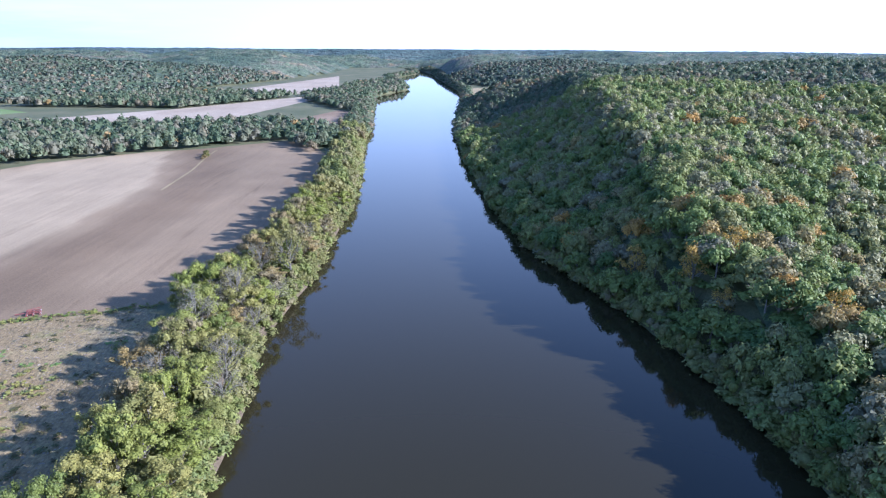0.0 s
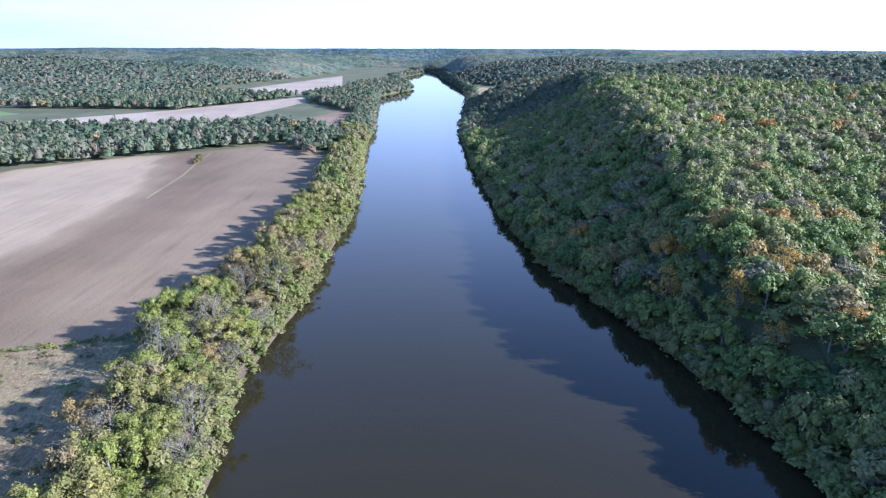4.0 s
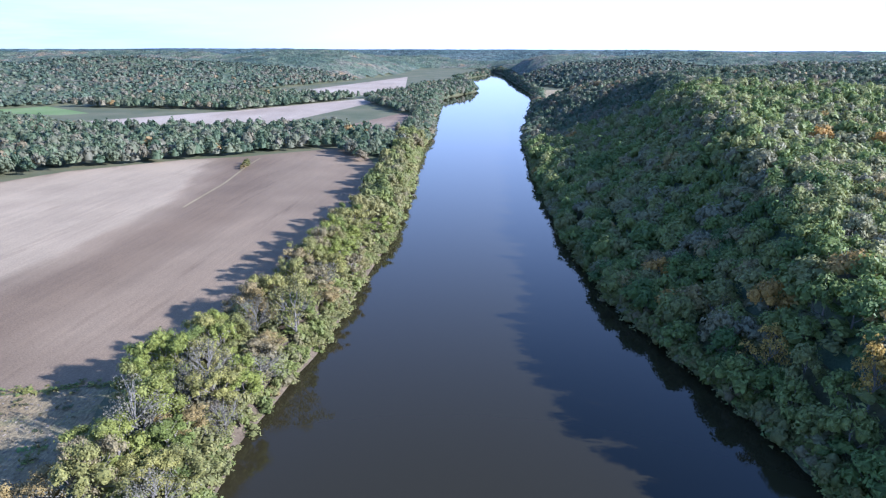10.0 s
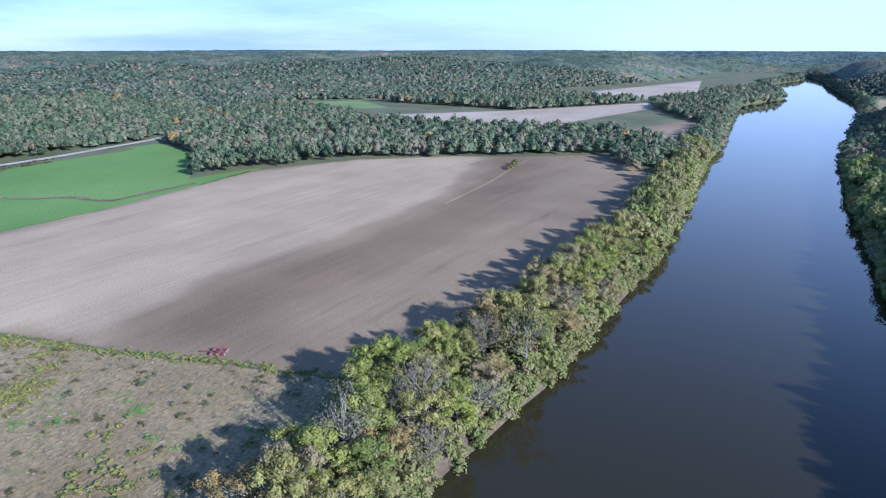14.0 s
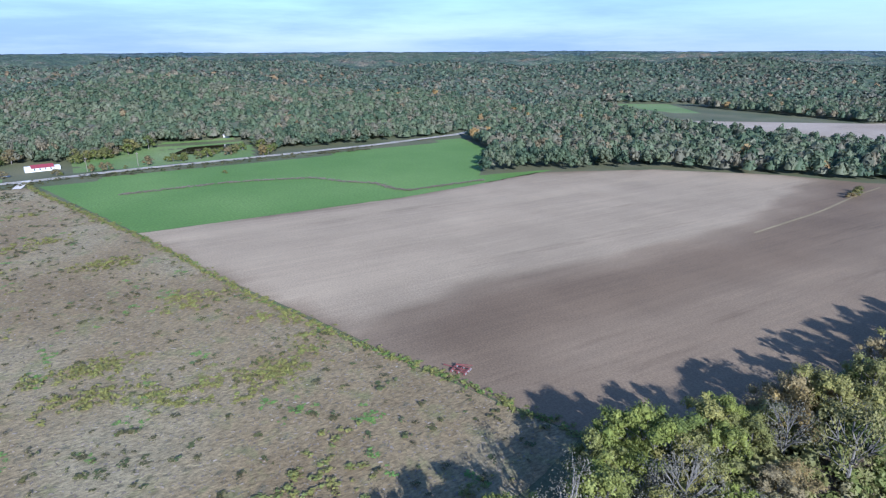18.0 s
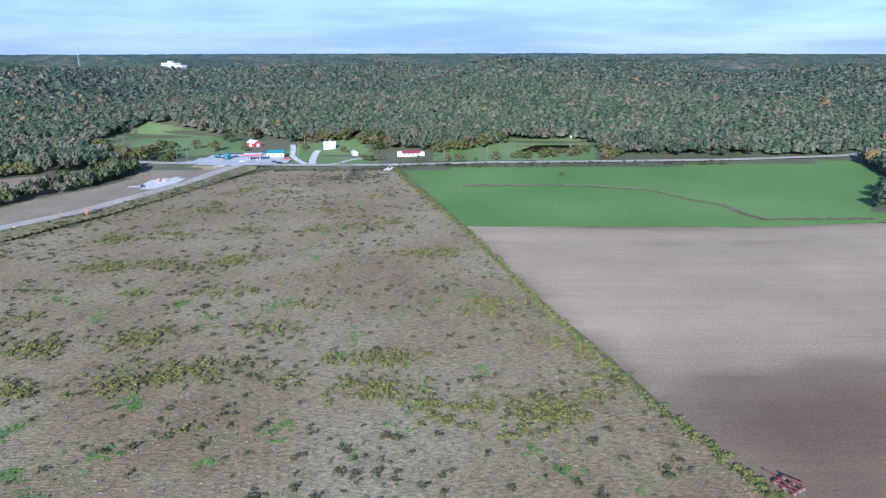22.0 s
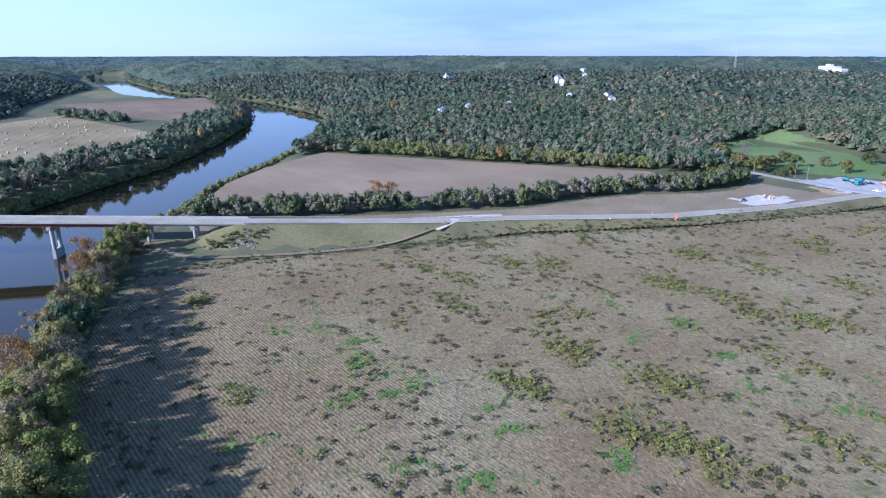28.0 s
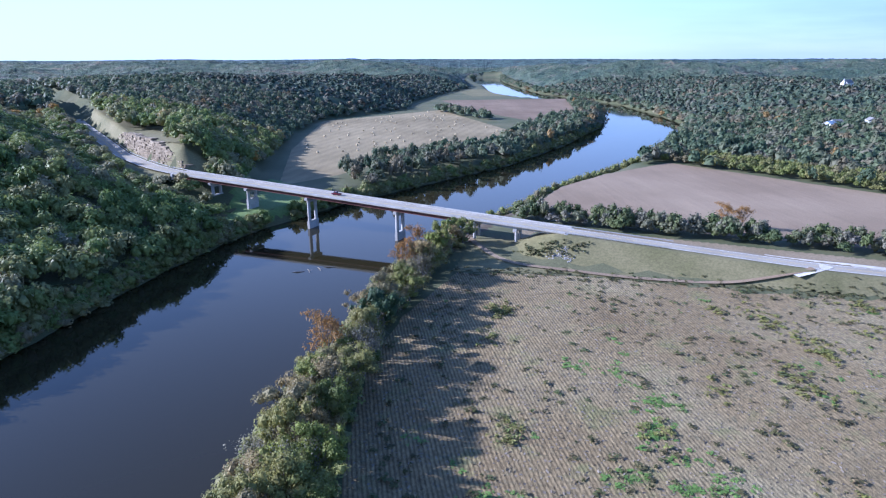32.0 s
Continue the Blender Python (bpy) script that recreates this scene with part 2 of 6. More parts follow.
field_mat = soil("half_dry_soil", (0.15, 0.104, 0.062), (0.22, 0.16, 0.101), -0.06, 1.5, 0.5, 0.03, ((0.138, 0.096, 0.054), (0.19, 0.139, 0.082), (0.318, 0.25, 0.155)))
dirt_mat = soil("ploughed_soil", (0.155, 0.107, 0.064), (0.226, 0.165, 0.104), -0.06, 1.5, 0.45, 0.02)
far_soil = soil("far_soil", (0.20, 0.145, 0.088), (0.27, 0.204, 0.13), 0.5, 1.2, 0.3, 0.02)

weed_mat, n, l, s = material("fallow_weeds", 0.9)
big, mid_, tuft, fine = spots(n, l, 0.016, 4, 0.6), spots(n, l, 0.09, 5, 0.65), spots(n, l, 1.1, 5, 0.7, (1, 0.55, 1), 0.5), spots(n, l, 4.0, 4, 0.7)
c = ramp(n, l, big, [(0.3, (0.175, 0.125, 0.06)), (0.5, (0.225, 0.17, 0.086)), (0.7, (0.268, 0.225, 0.128))])
c = blend(n, l, 0.9, c, ramp(n, l, mid_, [(0.3, (0.78, 0.78, 0.76)), (0.7, (1.2, 1.2, 1.2))]), "MULTIPLY")
c = blend(n, l, ramp(n, l, mid_, [(0.54, (0, 0, 0)), (0.66, (0.75, 0.75, 0.75))]), c, (0.15, 0.145, 0.055))
c = blend(n, l, ramp(n, l, spots(n, l, 0.35, 4, 0.7), [(0.56, (0, 0, 0)), (0.68, (0.7, 0.7, 0.7))]), c, (0.105, 0.10, 0.06))
c = blend(n, l, 0.7, c, ramp(n, l, tuft, [(0.34, (0.45, 0.44, 0.42)), (0.5, (1, 1, 1)), (0.66, (1.55, 1.54, 1.52))]), "MULTIPLY")
# drill rows of old stalks, plainest in the part by the river
line = rows(n, l, 0.92, -0.09, 1.6)
where = n.new("ShaderNodeSeparateXYZ")
l.new(n.new("ShaderNodeTexCoord").outputs["Object"], where.inputs[0])
near_x, near_y = n.new("ShaderNodeMapRange"), n.new("ShaderNodeMapRange")
for node, out, v in ((near_x, 0, (-230, -120, 0.1, 0.75)), (near_y, 1, (70, -10, 0.15, 1.0))):
    for i_, q_ in enumerate(v):
        node.inputs[i_ + 1].default_value = q_
    l.new(where.outputs[out], node.inputs[0])
both = n.new("ShaderNodeMath")
both.operation = "MULTIPLY"
l.new(near_x.outputs[0], both.inputs[0])
l.new(near_y.outputs[0], both.inputs[1])
c = blend(n, l, both.outputs[0], c, blend(n, l, 1.0, c, ramp(n, l, line, [(0.1, (0.55, 0.53, 0.5)), (0.8, (1.3, 1.3, 1.28))]), "MULTIPLY"))
l.new(c, s.inputs["Base Color"])
relief(n, l, s, blend(n, l, 0.35, tuft, fine), 0.9, 0.5)
green_mat = two_tone("winter_wheat", (0.085, 0.155, 0.026), (0.13, 0.205, 0.045), 0.012, 0.8)
meadow_mat = two_tone("meadow", (0.10, 0.16, 0.035), (0.16, 0.20, 0.07), 0.02, 0.8)
verge_mat = two_tone("verge_grass", (0.19, 0.148, 0.085), (0.265, 0.21, 0.135), 0.05, 1.0)
pale_far = soil("pale_far_soil", (0.27, 0.215, 0.15), (0.34, 0.28, 0.205), 0.5, 1.2, 0.3, 0.02)
hay_mat = soil("hay_ground", (0.195, 0.155, 0.078), (0.275, 0.222, 0.12), 0.35, 11.0, 0.3, 0.28)
olive_verge = two_tone("olive_verge", (0.125, 0.115, 0.047), (0.19, 0.165, 0.08), 0.05, 1.0)
concrete = two_tone("concrete", (0.32, 0.31, 0.285), (0.44, 0.425, 0.395), 0.15, 2.5, bump=0.1, depth=0.01)
asphalt = two_tone("road_surface", (0.29, 0.255, 0.195), (0.37, 0.33, 0.26), 0.06, 3, bump=0.1, depth=0.01)
gravel = two_tone("gravel", (0.42, 0.38, 0.32), (0.58, 0.54, 0.47), 0.2, 3)
steel = two_tone("weathering_steel", (0.10, 0.04, 0.03), (0.17, 0.07, 0.05), 0.3, 3, bump=0.05, depth=0.01)

water_mat, n, l, s = material("river_water", 0.04)
s.inputs["Base Color"].default_value = (0.0225, 0.0195, 0.009, 1)
s.inputs["IOR"].default_value, s.inputs["Specular IOR Level"].default_value = 1.333, 0.5
relief(n, l, s, spots(n, l, 0.35, 3, 0.5), 0.12, 0.05)


# ---- the lie of the land ----
WATER = -6.0
W_BANK = [(-118, 2180), (-83, 2049), (-144, 1709), (-92, 1475), (-75, 1320), (-123, 1147), (-107, 939), (-82, 690), (-75, 569), (-60, 430), (-54, 357), (-54, 289), (-53, 235), (-56, 205), (-58, 180), (-52, 141), (-50, 107), (-48, 50), (-47, -10), (-56, -53), (-63, -79), (-72, -107), (-88, -151), (-107, -184), (-120, -206), (-143, -229), (-174, -281), (-212, -319), (-308, -430), (-384, -561), (-437, -657), (-455, -781), (-468, -990), (-425, -1190), (-402, -1330), (-401, -1449), (-400, -1593), (-406, -1755), (-414, -1946), (-457, -2259), (-470, -2400)]
E_BANK = [(-70, 2230), (-40, 2060), (-20, 1800), (5, 1540), (36, 1232), (30, 1050), (24, 906), (15, 742), (14, 647), (19, 500), (30, 350), (40, 280), (51, 244), (69, 194), (79, 148), (84, 111), (82, 50), (64, -10), (36, -65), (26, -107), (12, -158), (0, -190), (-12, -216), (-32, -243), (-54, -274), (-121, -345), (-170, -396), (-244, -506), (-322, -648), (-386, -832), (-408, -995), (-372, -1060), (-312, -1170), (-293, -1258), (-294, -1403), (-303, -1520), (-314, -1654), (-314, -1820), (-322, -2012), (-369, -2323), (-420, -2420)]
RIVER = W_BANK + E_BANK[::-1]
PLAIN_EAST = [(24, 906), (75, 960), (120, 1150), (110, 1320), (36, 1400), (5, 1540), (-20, 1800), (-40, 2060), (-120, 2330)]
PLAIN_WEST = [(-330, 2300), (-330, 1800), (-430, 1350), (-540, 1050), (-640, 860), (-720, 760), (-650, 620), (-545, 500), (-516, 420), (-512, 300), (-530, 200), (-515, 90), (-520, 20), (-600, -30), (-640, -90), (-620, -170), (-540, -190), (-480, -230), (-440, -330), (-410, -430), (-440, -600), (-460, -700), (-480, -1000), (-445, -1200), (-425, -1500), (-430, -1850), (-480, -2270)]
PLAIN_SOUTH = [(-350, -2330), (-300, -2000), (-270, -1500), (-180, -1250), (-110, -1000), (-95, -860), (18, -700), (26, -560), (20, -450), (14, -330), (8, -262), (0, -190)]
PLAIN = PLAIN_WEST + PLAIN_SOUTH + [p for p in E_BANK[::-1] if -190 < p[1] < 906] + PLAIN_EAST


def edges_of(poly):
    a = np.array(poly, float)
    return a, np.roll(a, -1, 0)


def distance(x, y, poly):
    """How far points lie from a closed outline: below 0 inside it."""
    (a, b), d, inside = edges_of(poly), np.full(x.shape, 1e9), np.zeros(x.shape, bool)
    for (ax, ay), (bx, by) in zip(a, b):
        ex, ey = bx - ax, by - ay
        t = np.clip(((x - ax) * ex + (y - ay) * ey) / (ex * ex + ey * ey), 0, 1)
        d = np.minimum(d, np.hypot(x - ax - t * ex, y - ay - t * ey))
        if ay != by:
            inside ^= ((ay > y) != (by > y)) & (x < ex * (y - ay) / ey + ax)
    return np.where(inside, -d, d)


def waves(x, y, size, seed):
    """Smooth rolling noise, about -1 to 1."""
    r = np.random.RandomState(seed)
    out = np.zeros(x.shape)
    for k in range(9):
        a, f, p = r.rand() * 6.283, (0.6 + 1.2 * r.rand()) * 6.283 / size, r.rand() * 6.283
        out += np.sin((x * np.cos(a) + y * np.sin(a)) * f + p + 0.8 * np.sin((y * np.cos(a) - x * np.sin(a)) * f * 0.7))
    return out / 4.2


HIGHWAY = [(-154, -154, 7.6), (-190, -134, 6.4), (-231, -112, 5.0), (-260, -101, 4.2), (-330, -61, 3.0), (-403, -37, 2.4), (-450, -30, 2.0), (-470, -24, 2.0)]
VALLEY_ROAD = [(-478, -110, 2.2), (-474, -80, 2.0), (-470, -40, 2.0), (-469, 10, 1.6), (-471, 83, 1.4), (-482, 148, 1.3), (-486, 226, 1.3), (-494, 328, 1.3), (-512, 425, 1.4), (-545, 500, 2.0)]
HILL_ROAD = [(40, -263, 15.2), (56, -276, 15.4), (74, -296, 15.8), (97, -324, 17), (123, -362, 20), (150, -399, 24), (175, -437, 26), (195, -470, 27), (240, -540, 28), (330, -640, 30)]
BELOW = [(40, -232, 0), (80, -258, 0), (120, -306, 0), (150, -348, 0), (180, -385, 0), (205, -425, 0)]
BENCH = [(44, -287), (68, -310), (88, -336), (106, -364), (112, -380), (92, -388), (66, -366), (46, -330)]
ROADS = [HIGHWAY, VALLEY_ROAD, HILL_ROAD]


def along(x, y, line):
    """The distance from a line of points with heights, and the line's height there."""
    best, zr = np.full(x.shape, 1e9), np.zeros(x.shape)
    for (ax, ay, az), (bx, by, bz) in zip(line, line[1:]):
        ex, ey = bx - ax, by - ay
        t = np.clip(((x - ax) * ex + (y - ay) * ey) / (ex * ex + ey * ey), 0, 1)
        d = np.hypot(x - ax - t * ex, y - ay - t * ey)
        zr, best = np.where(d < best, az + t * (bz - az), zr), np.minimum(d, best)
    return best, zr


# rounded hills and hollows of the valley sides: place, rise, breadth
HILLS = [(-998, 275, 24, 190), (-720, 136, 8, 110), (-952, -4, -16, 130), (-983, -183, 8, 150), (-979, 569, 12, 170), (-789, 373, -9, 90), (-975, 775, 10, 190), (-602, 408, 6, 100), (-14, -1049, 16, 180), (193, -758, 12, 170), (60, -689, -10, 90), (-618, -746, 12, 170), (-609, 1378, 18, 260), (-286, 1886, 14, 260), (-637, 1024, 10, 170)]
# crest of the wooded bluff over the river, with its height
CREST = [(98, 150, 9), (87, 190, 15), (88, 230, 21), (100, 275, 25), (106, 300, 28), (114, 365, 33), (122, 430, 36), (131, 515, 40), (138, 620, 46), (160, 760, 52)]


def ease(v, a, b):
    t = np.clip((v - a) / (b - a), 0, 1)
    return t * t * (3 - 2 * t)


def bluff_land(x, y, shore):
    """A steep wooded slope above the water, a crest, and land falling gently away to the east."""
    cx, cy, cz = np.array(CREST, float).T
    xc, hc = np.interp(y, cy, cx), np.interp(y, cy, cz)
    t = np.clip(shore / (np.abs(shore) + np.maximum(xc - x, 0) + 1e-6), 0, 1)
    west = WATER + (hc - WATER) * t**1.55
    east = hc - 14 * (1 - np.exp(-((np.maximum(x - xc, 0) / 75) ** 1.5))) * (1 - ease(y, 340, 470)) + 6 * ease(x, 230, 420) + 7 * ease(y, 400, 620) * ease(x - xc, 0, 150) + 3 * waves(x, y, 210, 15) * ease(x - xc, 0, 60)
    return np.where(x < xc, west, east)


def land(x, y):
    """The ground's height."""
    x, y = np.asarray(x, float), np.asarray(y, float)
    dr, dp = distance(x, y, RIVER), distance(x, y, PLAIN)
    r = np.hypot(x + 40, y - 70)
    low = np.where(dr < 0, WATER + np.maximum(dr * 0.35, -3.5), np.minimum(WATER + dr * 0.85, 0))
    d = np.maximum(dp, 0)
    bluff = np.clip((x + 160) / 120, 0, 1) * np.clip((r * 0 + y + 1500) / 500, 0, 1)
    steep = np.where(y < -120, 85, 50) * bluff + 120 * (1 - bluff)
    roll = waves(x, y, 900, 3)
    spur = np.clip(np.maximum(10 + (y - 150) * 0.27, np.minimum(10 - (y + 60) * 0.28, 45)), 10, 56)
    high = np.minimum(spur + 5 * roll + 4 * waves(x, y, 260, 5), np.maximum(74 - 0.043 * r, 24))
    broad = 19 + 12 * roll + 10 * waves(x, y, 430, 5) + 4 * waves(x, y, 190, 12) + 0.0065 * r
    side = np.clip((x + 60) / 120, 0, 1) * np.clip((1500 - r) / 400, 0, 1)
    side = np.maximum(side, np.clip((x + 120) / 100, 0, 1) * np.clip((-150 - y) / 60, 0, 1) * np.clip((1100 - r) / 300, 0, 1))
    top = np.minimum(high * side + broad * (1 - side), 64 - 0.0066 * r + 4 * waves(x, y, 1500, 9))
    for hx, hy, rise, wide in HILLS:
        top = top + rise * np.exp(-(((x - hx) ** 2 + (y - hy) ** 2) / wide**2))
    hill = np.maximum(top, 4) * (1 - np.exp(-((d / steep) ** 1.25)))
    hill = hill * (1 - 0.8 * np.exp(-(((x + 430) / 260) ** 2 + ((y + 2750) / 480) ** 2))) * (1 - 0.8 * np.exp(-(((x + 110) / 260) ** 2 + ((y - 2600) / 480) ** 2)))
    z = low + hill
    ey, ex = np.array([p[1] for p in E_BANK[::-1]], float), np.array([p[0] for p in E_BANK[::-1]], float)
    on_bluff = ease(y, 95, 160) * (1 - ease(y, 700, 900)) * (x > np.interp(y, ey, ex)) * (dr > 0)
    z = z + (bluff_land(x, y, dr) - z) * on_bluff
    z = np.maximum(z, np.where(dr > 3, 27.5 - 0.75 * np.maximum(distance(x, y, BENCH), 0), -99))
    z = z - 11 * np.exp(-((along(x, y, BELOW)[0] / 24) ** 2)) * (dp > 0)
    for line in ROADS:
        dist, zr = along(x, y, line)
        zr = zr - (0.8 if line is HILL_ROAD else 0.0)
        z = np.where(dr > 3, np.maximum(z, np.minimum(zr - 0.25, zr - 0.25 - (dist - 6.5) / 2.3)), z)
        z = np.where(dr > 3, np.minimum(z, np.maximum(zr - 0.25, zr - 0.25 + (dist - 7.0) * 2.2)), z)
    return z


def bounded(x, y, poly):
    return distance(np.asarray(x, float), np.asarray(y, float), poly) < 0


def sheet(name, verts, faces, mat, smooth=True, tint=None):
    me = bpy.data.meshes.new(name)
    v, f = np.asarray(verts, np.float32), np.asarray(faces, np.int32)
    k = f.shape[1]
    me.vertices.add(len(v))
    me.vertices.foreach_set("co", v.ravel())
    me.loops.add(f.size)
    me.loops.foreach_set("vertex_index", f.ravel())
    me.polygons.add(len(f))
    me.polygons.foreach_set("loop_start", np.arange(0, f.size, k, dtype=np.int32))
    me.polygons.foreach_set("use_smooth", np.full(len(f), smooth))
    if tint is not None:
        at = me.attributes.new("tint", "FLOAT", "POINT")
        at.data.foreach_set("value", np.asarray(tint, np.float32))
    me.update(calc_edges=True)
    me.materials.append(mat)
    return new(name, me)


def grid_faces(nx, ny):
    i = np.arange(nx * ny).reshape(ny, nx)
    return np.stack([i[:-1, :-1], i[:-1, 1:], i[1:, 1:], i[1:, :-1]], -1).reshape(-1, 4)


STEP = np.sinh(np.linspace(-3.7, 3.7, 281)) * 250 * 0.985
gx, gy = np.meshgrid(STEP - 40, STEP + 70)
gz = land(gx, gy)
gz -= np.where(along(gx, gy, HILL_ROAD[:7])[0] < 13, 3.5, 0.0)
gz -= np.where((along(gx, gy, HIGHWAY)[0] < 17) & (distance(gx, gy, RIVER) > 8), 1.3, 0.0)
wet_edge = distance(gx, gy, RIVER)
gz -= np.where((wet_edge > -4) & (wet_edge < 8) & (gx < -40) & (gy > -230) & (gy < 690), 1.6, 0.0)
ground = sheet("ground", np.stack([gx, gy, gz], -1).reshape(-1, 3), grid_faces(281, 281), ground_mat)
tagged(ground, "grassy valley floor and rolling wooded hills beside the river", "ground", kind="structure")
bank_mud = two_tone("bank_mud", (0.07, 0.052, 0.032), (0.125, 0.098, 0.062), 0.3, 2.0)
water = sheet("water", [(-1500, -4000, WATER), (700, -4000, WATER), (700, 3600, WATER), (-1500, 3600, WATER)], [(0, 1, 2, 3)], water_mat)
tagged(water, "broad calm brown river mirroring the pale sky", "water", kind="structure")


def outline(poly, step=5.0, rag=0.5, seed=1):
    r = random.Random(seed)
    out = []
    for (ax, ay), (bx, by) in zip(poly, poly[1:] + poly[:1]):
        k = max(1, int(math.hypot(bx - ax, by - ay) / step))
        out += [(ax + (bx - ax) * i / k + r.uniform(-rag, rag), ay + (by - ay) * i / k + r.uniform(-rag, rag)) for i in range(k)]
    return out


def field(name, poly, mat, z, label, category="field", rag=0.5, step=5.0):
    bm = bmesh.new()
    f = bm.faces.new([bm.verts.new((x, y, z)) for x, y in outline(poly, step, rag)])
    f.normal_update()
    if f.normal.z < 0:
        f.normal_flip()
    me = bpy.data.meshes.new(name)
    bm.to_mesh(me)
    bm.free()
    me.materials.append(mat)
    return tagged(new(name, me), label, category, kind="structure")


# ---- fields ----
PLOUGH = [(-96, 194), (-126, 184), (-156, 174), (-185, 166), (-236, 149), (-316, 130), (-315, 265), (-322, 320), (-332, 373), (-298, 447), (-242, 501), (-202, 520), (-144, 568), (-112, 540), (-92, 490), (-86, 430), (-80, 320), (-84, 250), (-90, 200)]
PALE = [(-170, 172), (-236, 151), (-314, 132), (-313, 265), (-320, 320), (-330, 371), (-298, 445), (-242, 499), (-222, 500), (-190, 400), (-181, 344), (-183, 267), (-187, 216)]
GREEN = [(-316, 130), (-472, 86), (-478, 140), (-480, 204), (-482, 273), (-500, 421), (-429, 402), (-344, 336), (-334, 392), (-330, 372), (-322, 320), (-315, 265)]
WEED = [(-72, 60), (-72, -20), (-75, -55), (-84, -87), (-105, -127), (-145, -121), (-183, -108), (-218, -98), (-256, -86), (-330, -50), (-420, -20), (-462, 0), (-466, 84), (-316, 129), (-236, 148), (-156, 173), (-96, 193), (-80, 140)]
def graded(name, poly, mat, z, tint_of, step=(5.0, 8.0)):
    """A field cut into small plots, each corner carrying how dry the soil is."""
    bm = bmesh.new()
    f = bm.faces.new([bm.verts.new((x, y, z)) for x, y in outline(poly)])
    f.normal_update()
    if f.normal.z < 0:
        f.normal_flip()
    p = np.array(poly, float)
    for axis in (0, 1):
        for q in np.arange(p[:, axis].min() + 2, p[:, axis].max(), step[axis]):
            at, no = Vector((0, 0, 0)), Vector((0, 0, 0))
            at[axis], no[axis] = q, 1
            bmesh.ops.bisect_plane(bm, geom=bm.verts[:] + bm.edges[:] + bm.faces[:], plane_co=at, plane_no=no)
    me = bpy.data.meshes.new(name)
    bm.to_mesh(me)
    bm.free()
    co = np.empty(len(me.vertices) * 3, np.float32)
    me.vertices.foreach_get("co", co)
    me.attributes.new("tint", "FLOAT", "POINT").data.foreach_set("value", tint_of(co[0::3].astype(float), co[1::3].astype(float)).astype(np.float32))
    me.materials.append(mat)
    return new(name, me)


def dryness(x, y):
    far = distance(x, y, PALE) + 4 * waves(x, y, 70, 61) + 2 * waves(x * 3, y * 0.5, 40, 62)
    moist = ease(far, 7, 22) * (1 - ease(far, 32, 62)) * ease(y, 170, 200)
    return np.clip(0.42 - 0.36 * moist + 0.5 * (1 - ease(far, -4, 5)) + 0.04 * waves(x, y, 50, 63), 0, 1)


ploughed = graded("ploughed_field", PLOUGH, field_mat, 0.05, dryness)
tagged(ploughed, "bare brown ploughed field, pale and dry along its far side", "field", kind="structure")
field("green_field", GREEN, green_mat, 0.05, "bright green young wheat field beside the road")
field("weedy_field", WEED, weed_mat, 0.05, "fallow field of dry tan weeds with green patches")
field("far_field", [(-177, 712), (-140, 845), (-112, 820), (-104, 625)], dirt_mat, 0.05, "small bare brown field behind trees")
field("far_field", [(-490, 690), (-395, 660), (-262, 672), (-204, 1000), (-238, 1049), (-360, 840)], pale_far, 0.05, "long pale harvested field")
field("far_field", [(-412, 1120), (-289, 1068), (-199, 1210), (-283, 1736)], pale_far, 0.05, "pale harvested field by the river")
field("far_field", [(51, 1300), (104, 1300), (75, 1000), (42, 950)], hay_mat, 0.05, "small tan field at the foot of wooded hills")
field("bottom_field", [(-150, -214), (-160, -240), (-183, -280), (-222, -318), (-286, -362), (-349, -268), (-435, -150), (-418, -110), (-372, -122), (-338, -133), (-296, -138), (-273, -148), (-230, -168), (-191, -188), (-163, -205)], far_soil, 0.05, "bare tan field enclosed by hedgerow trees")
field("far_field", [(-200, -1420), (-284, -1400), (-282, -1250), (-300, -1165), (-226, -1150)], olive_verge, 0.05, "yellow-green grass flat beside the far reach of the river")
field("hay_field", [(10, -692), (-144, -842), (-206, -559), (-165, -457), (-85, -400), (-42, -331), (-8, -295), (10, -453)], hay_mat, 0.05, "mown hay field with rows of round bales")
field("far_field", [(-157, -1043), (-388, -1066), (-323, -738), (-253, -650), (-204, -791)], dirt_mat, 0.05, "bare brown river-bend field")


field("valley_meadow", [(-690, 795), (-600, 772), (-540, 765), (-520, 790), (-640, 868)], meadow_mat, 0.05, "grassy meadow in a side valley")

# ---- roads ----
def strip(name, line, half, mat, rise, label, category, side=0.0, parent=None, kind="structure", step=6.0):
    """A ribbon of constant width along a line of points with heights."""
    pts = []
    for a, b in zip(line, line[1:]):
        k = max(1, int(math.dist(a[:2], b[:2]) / step))
        pts += [Vector(a).lerp(Vector(b), i / k) for i in range(k)]
    pts.append(Vector(line[-1]))
    for _ in range(3):
        pts = [pts[0]] + [(p + 2 * q + r) / 4 for p, q, r in zip(pts, pts[1:], pts[2:])] + [pts[-1]]
    v = []
    for i, p in enumerate(pts):
        d = (pts[min(i + 1, len(pts) - 1)] - pts[max(i - 1, 0)]).normalized()
        o = Vector((-d.y, d.x, 0)).normalized()
        v += [p + o * (side + half) + Vector((0, 0, rise)), p + o * (side - half) + Vector((0, 0, rise))]
    ob = sheet(name, [tuple(p) for p in v], [(2 * i, 2 * i + 1, 2 * i + 3, 2 * i + 2) for i in range(len(pts) - 1)], mat)
    if parent:
        ob.parent = parent
        return ob
    return tagged(ob, label, category, kind=kind)


